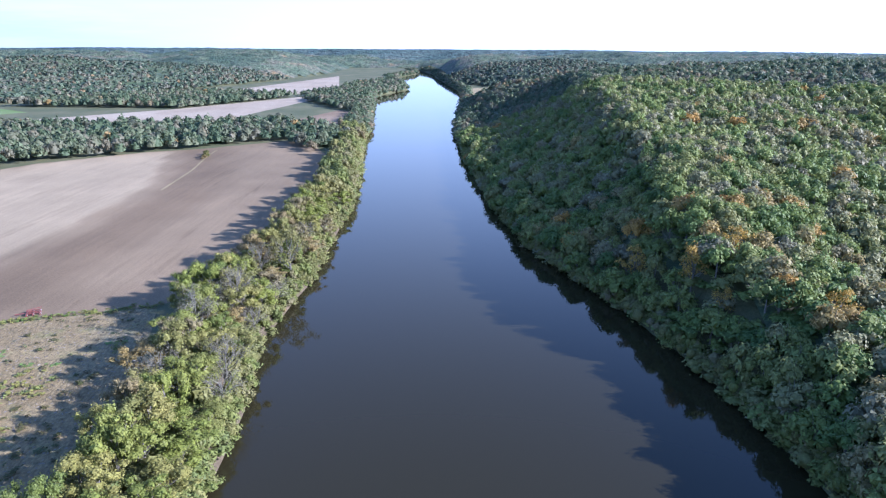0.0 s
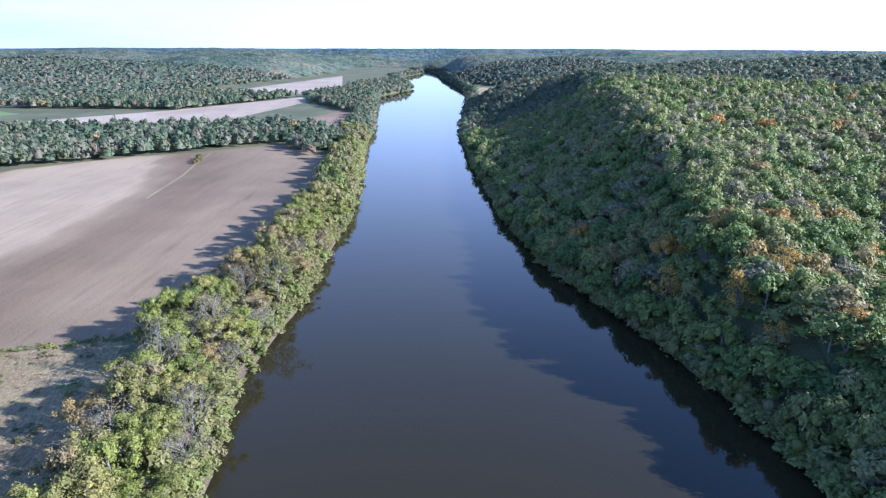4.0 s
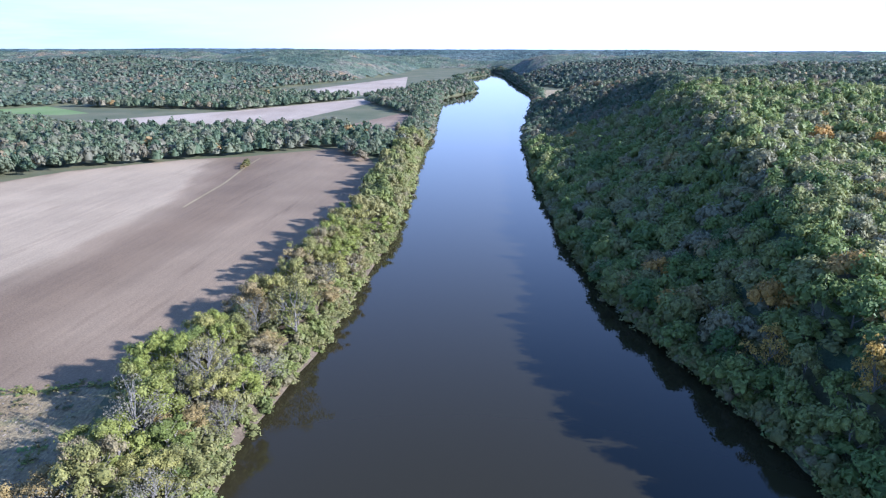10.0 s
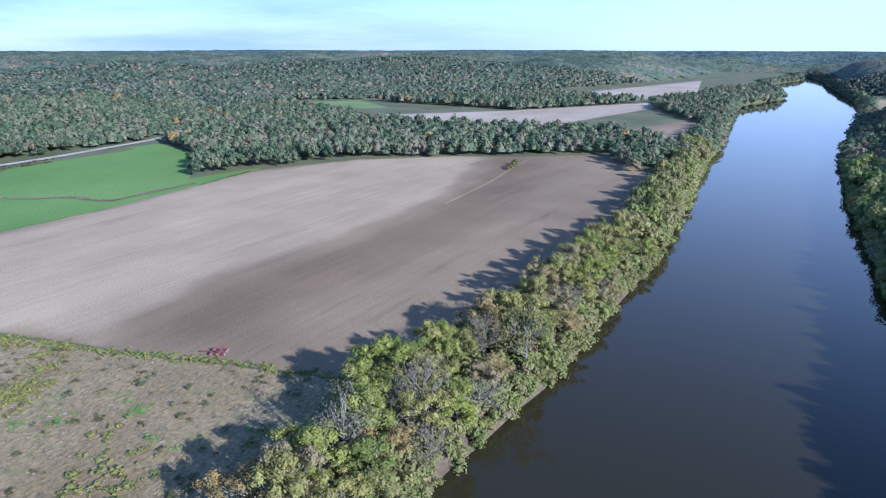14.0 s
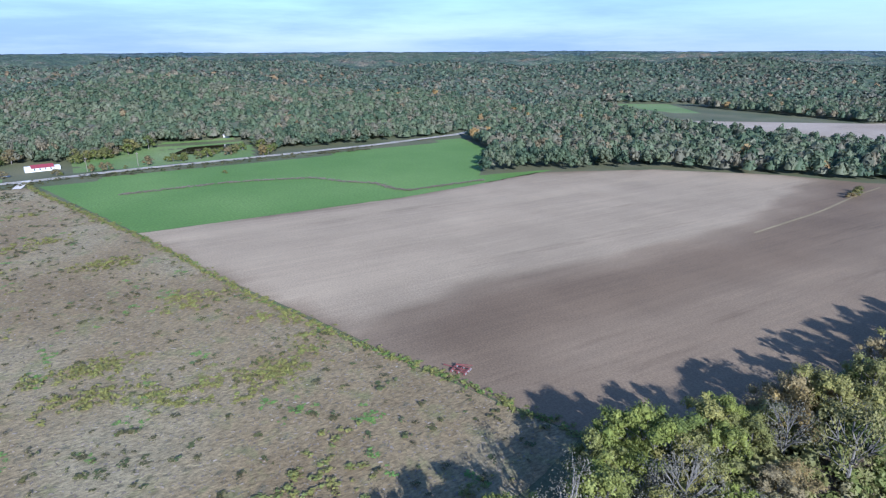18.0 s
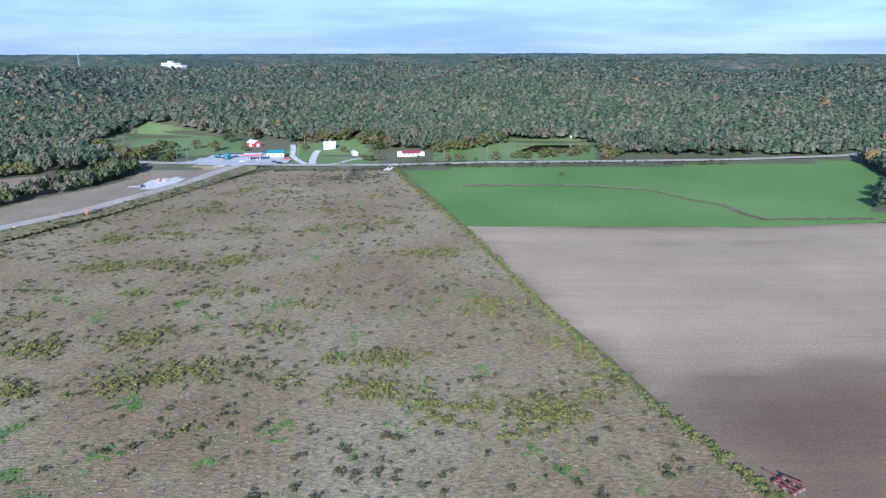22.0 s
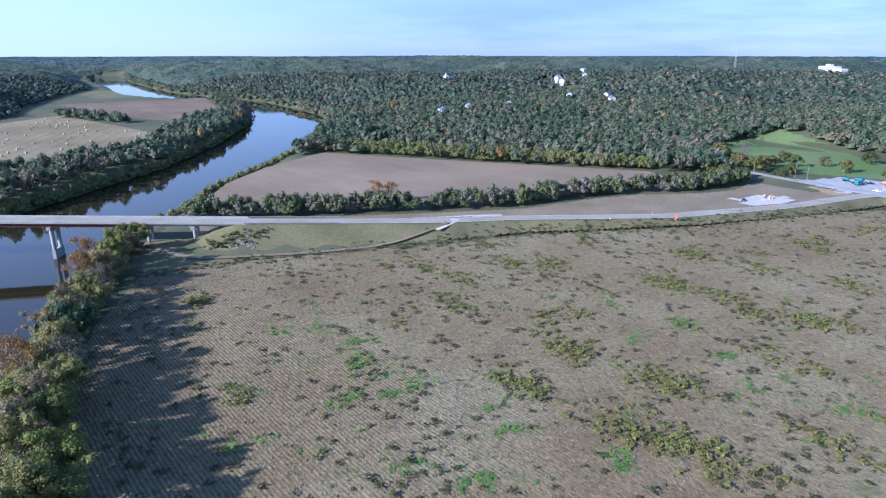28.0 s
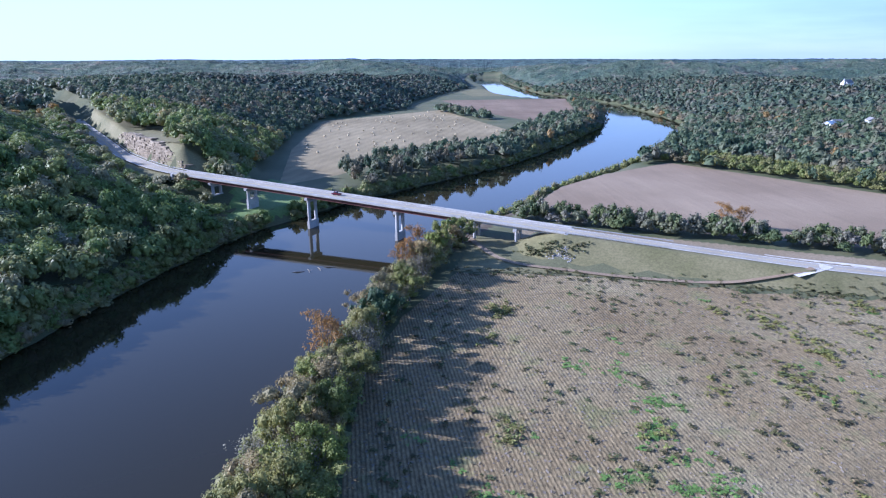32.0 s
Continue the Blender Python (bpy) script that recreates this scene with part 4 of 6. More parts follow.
# filling station
st = house("filling_station", (-514, -12), 95, 13, 9, 3.4, 1.6, white_wall, teal_roof, "white filling-station shop with a teal metal roof", "shop")
part("fascia", block(-6.5, 6.5, 4.5, 4.7, 2.7, 3.5), red_paint, st, "red fascia band")
cz = float(land(np.array([-495.0]), np.array([-24.0]))[0]) + 0.18
canopy_ = thing("fuel_canopy", (-495, -24, cz), 95, "red and white canopy over fuel pumps", "canopy")
part("roof", block(-7, 7, -4, 4, 4.3, 5.1, 0.05), red_paint, canopy_, "red canopy edge")
part("roof_top", block(-6.8, 6.8, -3.8, 3.8, 5.1, 5.16), white_roof, canopy_)
for px_, py_ in ((-5, -2), (5, -2), (-5, 2), (5, 2)):
    part("post", drum(px_, py_, 0, 4.3, 0.15), white_wall, canopy_)
for px_ in (-3, 3):
    pump = thing("fuel_pump", (-495 + px_ * 0.1, -24 + px_, cz), 5, "white and red fuel pump under the canopy", "pump", "fuel pumps")
    part("body", block(-0.45, 0.45, -0.3, 0.3, 0, 1.5, 0.04), white_wall, pump)
    part("panel", block(-0.35, 0.35, -0.34, 0.34, 1.5, 2.1, 0.04), red_paint, pump)


def car(at, turn, mat, label, group="", pickup=False, kind_="car"):
    z = at[2] if len(at) > 2 else float(land(np.array([at[0]], float), np.array([at[1]], float))[0]) + 0.2
    ob = thing("pickup_truck" if pickup else "car", (at[0], at[1], z), turn, label, "pickup" if pickup else "car", group)
    part("body", block(-2.6 if pickup else -2.2, 2.6 if pickup else 2.2, -0.92, 0.92, 0.35, 0.98, 0.12), mat, ob)
    if pickup:
        part("cab", block(-0.6, 1.3, -0.85, 0.85, 0.98, 1.75, 0.1, 0.86), mat, ob)
        part("windows", block(-0.66, 1.38, -0.87, 0.87, 1.1, 1.6, 0.05, 0.86), glass_dark, ob)
        part("bed", block(-2.5, -0.7, -0.75, 0.75, 0.985, 1.0), rubber, ob)
    else:
        part("cabin", block(-1.5, 1.1, -0.82, 0.82, 0.98, 1.48, 0.1, 0.8), mat, ob)
        part("windows", block(-1.55, 1.15, -0.84, 0.84, 1.04, 1.38, 0.05, 0.82), glass_dark, ob)
    for sx in (-1.4, 1.4):
        for sy in (-0.88, 0.88):
            w = part("wheel", drum(sx, sy, -0.11 + 0.34, 0.11 + 0.34, 0.34, axis="Y"), rubber, ob)
    for sy in (-0.65, 0.65):
        part("headlight", block(2.18 if not pickup else 2.58, 2.23 if not pickup else 2.63, sy - 0.2, sy + 0.2, 0.62, 0.8), white_wall, ob)
        part("tail_light", block(-2.23 if not pickup else -2.63, -2.18 if not pickup else -2.58, sy - 0.18, sy + 0.18, 0.65, 0.82), red_paint, ob)
    return ob


along_bridge = math.degrees(math.atan2(bx.y, bx.x))
c = B0 + bx * 118 + by * -2.0
car((c.x, c.y, c.z + 0.02), along_bridge, paint("dark_red_paint", (0.12, 0.02, 0.025), 0.25), "dark red pickup truck crossing the bridge", pickup=True)
car((-401, -63), 20, dark_paint, "dark car parked on a white gravel lot")
for k, (x, y, t) in enumerate([(-486, -6, 80), (-481, -1, 70), (-488, -30, 95), (-505, -44, 30), (-500, 0, 100)]):
    car((x, y), t, (dark_paint, rubber, white_wall, paint("grey_paint", (0.2, 0.21, 0.22), 0.3), red_paint)[k], "car parked at the filling station")


def loader(at, turn):
    """A parked flatbed with machinery."""
    z = float(land(np.array([at[0]], float), np.array([at[1]], float))[0]) + 0.2
    ob = thing("flatbed_trailer", (*at, z), turn, "dark flatbed trailer loaded with machinery on the forecourt", "trailer")
    part("bed", block(-6, 6, -1.2, 1.2, 1.0, 1.3, 0.03), dark_paint, ob)
    part("load", block(-4.5, -0.5, -1.0, 1.0, 1.3, 2.6, 0.15), teal_roof, ob)
    part("load", block(0.5, 4.5, -0.9, 0.9, 1.3, 2.2, 0.15), galvanised, ob)
    part("boom", block(-5, 4, -0.15, 0.15, 2.9, 3.2), dark_paint, ob)
    part("mast", block(-0.2, 0.2, -0.2, 0.2, 1.3, 3.0), dark_paint, ob)
    for sx in (-4.5, -3.4, 4.0):
        for sy in (-1.05, 1.05):
            part("wheel", drum(sx, sy, 0.35, 0.65, 0.5, axis="Y"), rubber, ob)


loader((-505, -52), 60)
loader((-510, -46), 70)
cab_ = thing("lorry_cab", (-499, -45, float(land(np.array([-499.0]), np.array([-45.0]))[0]) + 0.2), 60, "dark green lorry cab parked on the forecourt", "lorry")
part("cab", block(-1.5, 1.5, -1.2, 1.2, 0.7, 3.0, 0.15), teal_roof, cab_)
part("windscreen", block(1.45, 1.56, -1.0, 1.0, 1.8, 2.7), glass_dark, cab_)
for sx in (-1.0, 1.0):
    for sy in (-1.0, 1.0):
        part("wheel", drum(sx, sy, 0.35, 0.65, 0.5, axis="Y"), rubber, cab_)

# poles
def pole(at, tall, label="grey wooden utility pole with a crossarm"):
    z = float(land(np.array([at[0]], float), np.array([at[1]], float))[0])
    ob = thing("utility_pole", (*at, z), 30, label, "utility pole", "utility poles")
    part("post", drum(0, 0, -0.5, tall, 0.16, 0.11, 8), pole_wood, ob)
    part("crossarm", block(-1.2, 1.2, -0.07, 0.07, tall - 1.0, tall - 0.8), pole_wood, ob)
    for x in (-1.0, 0, 1.0):
        part("insulator", drum(x, 0, tall - 0.8, tall - 0.6, 0.05, sides=6), white_wall, ob)


for at in ((-484, 12), (-492, -72), (-488, -78), (-520, 4), (-495, 118), (-500, 150), (-560, 0), (-478, -112)):
    pole(at, 10)

# roadworks
def barrel(at, mat, label, tall=1.1):
    z = float(land(np.array([at[0]], float), np.array([at[1]], float))[0])
    ob = thing("traffic_drum", (*at, z + 0.02), 0, label, "traffic drum", "roadworks drums")
    part("body", drum(0, 0, 0, tall, 0.3, 0.24), mat, ob)
    part("band", drum(0, 0, tall * 0.45, tall * 0.6, 0.285, 0.275), white_wall, ob)
    part("base", drum(0, 0, -0.01, 0.08, 0.45), rubber, ob)


yellow_sign = paint("yellow_sign", (0.75, 0.55, 0.03), 0.4)
for at, mat in (((-327, -55), orange_paint), ((-300, -72), yellow_sign), ((-255, -97), orange_paint), ((-327, -68), orange_paint)):
    barrel(at, mat, "orange and white traffic drum beside the highway" if mat is orange_paint else "yellow traffic drum beside the highway")
sg = thing("roadworks_sign", (-326, -54, float(land(np.array([-326.0]), np.array([-54.0]))[0])), 60, "orange diamond roadworks sign on a post", "sign")
part("post", block(-0.05, 0.05, -0.05, 0.05, -0.3, 1.8), galvanised, sg)
bm = block(-0.85, 0.85, -0.03, 0.03, -0.85, 0.85)
bmesh.ops.transform(bm, matrix=Matrix.Translation((0, 0.08, 2.6)) @ Matrix.Rotation(math.pi / 4, 4, "Y"), verts=bm.verts)
part("panel", bm, orange_paint, sg)
for k in range(7):
    x, y = -421 + (k % 4) * 1.6 + rk.uniform(-0.4, 0.4), -62 + (k // 4) * 2.0 + k * 0.6
    z = float(land(np.array([x]), np.array([y]))[0]) + 0.16
    bar = thing("barricade", (x, y, z), rk.uniform(0, 180), "orange and white roadworks barricade stacked on gravel", "barricade", "stacked barricades")
    for h in (0.5, 0.95):
        part("board", block(-1.2, 1.2, -0.03, 0.03, h, h + 0.3), orange_paint, bar)
    for sx in (-1.0, 1.0):
        part("leg", block(sx - 0.05, sx + 0.05, -0.3, 0.3, 0, 1.3), white_wall, bar)

# tillage machine in the ploughed field
im = thing("disc_harrow", (-134.5, 186.2, 0.06), 30, "rusty red folded disc harrow standing on bare soil", "harrow")
part("drawbar", block(-4.6, 2.5, -0.12, 0.12, 0.55, 0.8), rust, im)
for sy in (-1, 1):
    part("frame_beam", block(-1.5, 2.6, sy * 1.4 - 0.1, sy * 1.4 + 0.1, 0.6, 0.85), rust, im)
    bm = block(-2.2, 2.2, -0.09, 0.09, -0.09, 0.09)
    bmesh.ops.transform(bm, matrix=Matrix.Translation((0.8, sy * 1.3, 1.3)) @ Matrix.Rotation(sy * 0.3, 4, "Z"), verts=bm.verts)
    part("wing", bm, rust, im, "folded red wing frame")
    part("wheel", drum(0.3, sy * 0.9, 0.25, 0.6, 0.42, axis="Y"), rubber, im)
for x in (-1.4, 0.4, 2.4):
    part("cross_beam", block(x - 0.1, x + 0.1, -1.9, 1.9, 0.62, 0.83), rust, im)
    for k in range(9):
        y = -1.8 + 0.45 * k
        part("disc", drum(x + 0.1 * (k % 2), y, 0.29, 0.33, 0.3, axis="Y", sides=10), galvanised if k % 3 else rust, im)

# town on the hill, tower and distant buildings
tr = random.Random(12)
for x, y, tn in ((-831, -940, 20), (-800, -900, 60), (-737, -883, 10), (-845, -880, 40), (-790, -955, 80), (-769, -560, 30), (-790, -590, 70), (-700, -415, 15), (-690, -400, 60), (-475, -457, 30), (-512, -454, 70), (-490, -470, 10), (-560, -440, 40), (-1281, -771, 20), (-1240, -750, 50), (-1258, -790, 10), (-648, -430, 35), (-860, -600, 50), (-900, -640, 15), (-1837, 2, 30), (-1100, -640, 20)):
    hh = house("house", (x, y), tn, tr.uniform(8.5, 12.5), tr.uniform(6, 8), tr.uniform(3.2, 4.6), 2.2, white_wall, tr.choice([white_roof, grey_roof, grey_roof]), "white-walled house among trees on the town hill")
    hh.location.z += 5.0
    part("base", block(-4, 4, -2.8, 2.8, -13, -1.4), concrete, hh)
ch = house("church", (-828, -930), 30, 22, 11, 8, 5, white_wall, grey_roof, "white church with a square steeple on the town hill", "church")
ch.location.z += 8
part("base", block(-10, 10, -5, 5, -13, -1.4), concrete, ch)
tw_ = part("tower", block(10.5, 13.5, -1.5, 1.5, -3, 11), white_wall, ch)
part("spire", drum(12, 0, 11, 15, 1.8, 0.1, 4), white_wall, tw_)
wb = thing("institution_building", (-1500, -505, float(land(np.array([-1500.0]), np.array([-505.0]))[0]) + 6), 62, "large white flat-roofed institutional building on a wooded hill", "building")
part("block", block(-32, 14, -8, 8, -8, 12), white_wall, wb)
part("block", block(14, 36, -9, 6, -8, 8), white_wall, wb)
part("penthouse", block(-16, -4, -4, 4, 12, 16), white_wall, wb)
for fl in range(3):
    for k in range(11):
        part("window", block(-30 + 4 * k, -28 + 4 * k, -8.1, -7.9, 1 + 3.6 * fl, 3 + 3.6 * fl), glass_dark, wb)
tz = float(land(np.array([-1627.0]), np.array([-793.0]))[0])
tower = thing("radio_mast", (-1627, -793, tz), 15, "slender grey lattice radio mast on a wooded hill", "mast")
TALL = 92 - tz
for k in range(3):
    a = k * 2.094
    part("leg", drum(2.2 * math.cos(a), 2.2 * math.sin(a), -1, TALL, 0.28, 0.22, 6), galvanised, tower)
for k in range(14):
    z = 4 + k * (TALL - 5) / 14
    part("brace_ring", drum(0, 0, z, z + 0.35, 2.35, sides=3), galvanised, tower)

# round bales
bm = drum(0, 0, 0, 1.5, 0.85, axis="X", sides=20)
bmesh.ops.transform(bm, matrix=Matrix.Translation((0, 0, 0.1)), verts=bm.verts)
bmesh.ops.bevel(bm, geom=[e for e in bm.edges if len(e.link_faces) == 2 and any(len(f.verts) > 4 for f in e.link_faces)], offset=0.09, segments=2, affect="EDGES")
bale = new("hay_bale", mesh_of("hay_bale", bm, straw))
tagged(bale, "round straw-coloured hay bale on mown grass", "hay bale", "bales in the hay field")
bale.matrix_world = pose(-17, -600, 0.05, 0, 0, 20)
HAY = [(10, -692), (-144, -842), (-206, -559), (-165, -457), (-85, -400), (-42, -331), (-8, -295), (10, -453)]
br = random.Random(21)
placed = [(-17, -600)]
tries = 0
while len(placed) < 92 and tries < 6000:
    tries += 1
    x, y = br.uniform(-205, 6), br.uniform(-820, -300)
    if br.random() > (1.0 if y < -430 else 0.12) or any(math.hypot(x - a, y - b) < 9 for a, b in placed):
        continue
    if distance(np.array([x]), np.array([y]), HAY)[0] > -10:
        continue
    placed.append((x, y))
    copy_thing(bale, pose(x, y, 0.05, 0, 0, br.uniform(0, 180)))

# ---- foliage ----
def tube(points, radii, sides=5):
    """A tapered limb."""
    v, f = [], []
    for i, (p, r) in enumerate(zip(points, radii)):
        d = (points[min(i + 1, len(points) - 1)] - points[max(i - 1, 0)])
        d = d / (np.linalg.norm(d) + 1e-9)
        u = np.cross(d, [0.31, 0.77, 0.55])
        u /= np.linalg.norm(u) + 1e-9
        w = np.cross(d, u)
        v += [p + r * (u * math.cos(6.283 * k / sides) + w * math.sin(6.283 * k / sides)) for k in range(sides)]
        if i:
            b = (i - 1) * sides
            f += [(b + k, b + (k + 1) % sides, b + sides + (k + 1) % sides, b + sides + k) for k in range(sides)]
    return np.array(v), np.array(f)


def join(pieces):
    vs, fs, base = [], [], 0
    for v, f in pieces:
        vs.append(v)
        fs.append(f + base)
        base += len(v)
    return np.concatenate(vs), np.concatenate(fs)


def cards(rng, centres, radii, count, size, up=0.45):
    """Leaf clumps: small kite-shaped blades about the surface of lobes."""
    who = rng.choice(len(centres), count, p=radii**2 / (radii**2).sum())
    d = rng.normal(size=(count, 3))
    d /= np.linalg.norm(d, axis=1)[:, None]
    d[:, 2] = np.where(d[:, 2] < -0.3, -0.5 * d[:, 2], d[:, 2])
    p = centres[who] + d * (radii[who] * (0.55 + 0.55 * rng.rand(count) ** 0.6))[:, None] * [1, 1, 0.85]
    nrm = 1.25 * d + 0.5 * rng.normal(size=(count, 3)) + [0, 0, up]
    nrm /= np.linalg.norm(nrm, axis=1)[:, None]
    u = np.cross(nrm, rng.normal(size=(count, 3)))
    u /= np.linalg.norm(u, axis=1)[:, None]
    w = np.cross(nrm, u)
    s = size * (0.55 + 0.9 * rng.rand(count))[:, None]
    k = 0.45 + 0.4 * rng.rand(count)[:, None]
    quad = np.stack([p - u * s, p - w * s * k + nrm * s * 0.2, p + u * s, p + w * s * k + nrm * s * 0.2], 1)
    return quad.reshape(-1, 3), np.arange(count * 4).reshape(-1, 4)


ICO_V = np.array([(0, 0, -1), (0.72, -0.53, -0.45), (-0.28, -0.85, -0.45), (-0.89, 0, -0.45), (-0.28, 0.85, -0.45), (0.72, 0.53, -0.45), (0.28, -0.85, 0.45), (-0.72, -0.53, 0.45), (-0.72, 0.53, 0.45), (0.28, 0.85, 0.45), (0.89, 0, 0.45), (0, 0, 1)])
ICO_F = np.array([(0, 1, 2), (1, 0, 5), (0, 2, 3), (0, 3, 4), (0, 4, 5), (1, 5, 10), (2, 1, 6), (3, 2, 7), (4, 3, 8), (5, 4, 9), (1, 10, 6), (2, 6, 7), (3, 7, 8), (4, 8, 9), (5, 9, 10), (6, 10, 11), (7, 6, 11), (8, 7, 11), (9, 8, 11), (10, 9, 11)])


def sprays(rng, centres, radii, count, size, up=0.5, wild=0.55):
    """Single leafy sprays, one long triangle each, about the upper surface of lobes."""
    who = rng.choice(len(centres), count, p=radii**2 / (radii**2).sum())
    d = rng.normal(size=(count, 3))
    d /= np.linalg.norm(d, axis=1)[:, None]
    d[:, 2] = np.where(d[:, 2] < -0.35, -0.7 * d[:, 2], d[:, 2])
    p = centres[who] + d * (radii[who] * (0.7 + 0.42 * rng.rand(count) ** 0.8))[:, None] * [1, 1, 0.9]
    nrm = 1.2 * d + wild * rng.normal(size=(count, 3)) + [0, 0, up]
    nrm /= np.linalg.norm(nrm, axis=1)[:, None]
    u = np.cross(nrm, rng.normal(size=(count, 3)))
    u /= np.linalg.norm(u, axis=1)[:, None]
    w = np.cross(nrm, u)
    q = size * (0.6 + 0.8 * rng.rand(count))[:, None]
    tri = np.stack([p + u * q * 1.1 - nrm * q * 0.25, p - u * q * 0.5 + w * q * 0.62, p - u * q * 0.5 - w * q * 0.62], 1)
    return tri.reshape(-1, 3), np.arange(count * 3).reshape(-1, 3)


def cores(rng, centres, radii, share):
    """Dense uneven inner foliage of each lobe."""
    return join([(ICO_V * (share * r * rng.uniform(0.7, 1.2, (12, 1))) + c, ICO_F) for c, r in zip(centres, radii)])


def tree_shape(seed, count, size, tall=1.0, wide=0.62, limbs=9, lobe=0.17, sparse=False, full=False):
    """A tree about one unit high: limbs, and leaf clumps in lobes at the limbs' ends."""
    rng = np.random.RandomState(seed)
    lean = rng.normal(size=2) * 0.03
    stem = [np.array([lean[0] * t * t, lean[1] * t * t, t]) for t in (-0.05, 0.15, 0.3, 0.48, 0.62)]
    pieces = [tube(stem, [0.026, 0.021, 0.017, 0.012, 0.007], 6)]
    ends, rad = [], []
    for k in range(limbs):
        a = 6.283 * k / limbs * 1.618 + rng.uniform(-0.4, 0.4)
        z0 = 0.13 + 0.45 * k / limbs
        reach = wide * 0.5 * rng.uniform(0.55, 0.95) * (1.0 if k < limbs - 2 else 0.45)
        z1 = min(0.88, z0 + 0.18 + 0.3 * rng.rand() + (0.12 if k >= limbs - 2 else 0))
        s = np.array([lean[0] * z0 * z0, lean[1] * z0 * z0, z0])
        e = np.array([reach * math.cos(a), reach * math.sin(a), z1])
        m = (s + e) / 2 + np.array([0, 0, -0.03]) + rng.normal(size=3) * 0.015
        pieces.append(tube([s, m, e], [0.010, 0.007, 0.003], 4))
        ends.append(e)
        rad.append(lobe * rng.uniform(0.75, 1.25))
        for j in range(2 if not sparse else 4):
            q = e + rng.normal(size=3) * [0.1, 0.1, 0.06]
            pieces.append(tube([m, q], [0.005, 0.0015], 3) if not sparse else tube([m, (m + q) / 2 + rng.normal(size=3) * 0.012, q], [0.005, 0.0035, 0.0015], 4))
            ends.append(q)
            rad.append(lobe * rng.uniform(0.5, 0.9))
    ends.append(np.array([0, 0, 0.72]))
    rad.append(lobe * 1.1)
    ends, rad = np.array(ends), np.array(rad)
    ends[:, 2] = np.minimum(ends[:, 2], 0.985 - rad * 0.8)
    if full:
        return join(pieces), join([cores(rng, ends, rad, 0.62), sprays(rng, ends, rad, count, size)])
    return join(pieces), cards(rng, ends, rad, count, size)


def clumps(seed, lobes, count, size, wide=0.95, drop=0.36):
    """A crown for woods: uneven leafy clumps with loose sprays about them, about one unit high and wide."""
    rng = np.random.RandomState(seed)
    cs, rs = [], []
    for k in range(lobes):
        a, q = 2.4 * k + rng.uniform(-0.5, 0.5), math.sqrt((k + 0.4) / lobes)
        r = rng.uniform(0.75, 1.25) * 0.54 / math.sqrt(lobes)
        c = np.array([0.5 * wide * q * math.cos(a) * 0.76, 0.5 * wide * q * math.sin(a) * 0.76, 0.82 - drop * q * q - rng.uniform(0, 0.12)])
        cs.append(c)
        rs.append(r * 1.1)
    cs, rs = np.array(cs), np.array(rs)
    return join([cores(rng, cs, rs, 0.62), sprays(rng, cs, rs, count, size, 0.5, 0.4)])


def data_of(name, shape, mat):
    ob = sheet(name, shape[0], shape[1], mat, smooth=False)
    me = ob.data
    bpy.data.objects.remove(ob)
    return me


def plant(name, kit, at, tall, wide, turn, label, category="tree", group=""):
    """A tree: a trunk with limbs, and its crown."""
    limbs_, crown_ = kit
    ob = new(name)
    ob.matrix_world = Matrix.LocRotScale(at, Euler((0, 0, turn)), (wide, wide, tall))
    tagged(ob, label, category, group)
    for part_name, me in (("trunk", limbs_), ("crown", crown_)):
        p = new(part_name, me)
        p.parent = ob
    return ob


def blob(rng, rings=(0.1, 0.75), sides=7):
    """A small lumpy dome, one metre wide and high."""
    v, f = [], []
    for k, a in enumerate(rings):
        for i in range(sides):
            t = 6.283 * (i + 0.5 * k) / sides
            q = math.cos(a) * 0.5 * rng.uniform(0.7, 1.22)
            v.append((q * math.cos(t), q * math.sin(t), 0.35 + 0.62 * math.sin(a) * rng.uniform(0.8, 1.15)))
    v.append((rng.uniform(-0.1, 0.1), rng.uniform(-0.1, 0.1), 1.0))
    for k in range(len(rings) - 1):
        for i in range(sides):
            a, b = k * sides + i, k * sides + (i + 1) % sides
            f += [(a, b, a + sides), (b, b + sides, a + sides)]
    f += [((len(rings) - 1) * sides + i, (len(rings) - 1) * sides + (i + 1) % sides, len(v) - 1) for i in range(sides)]
    return np.array(v), np.array(f)


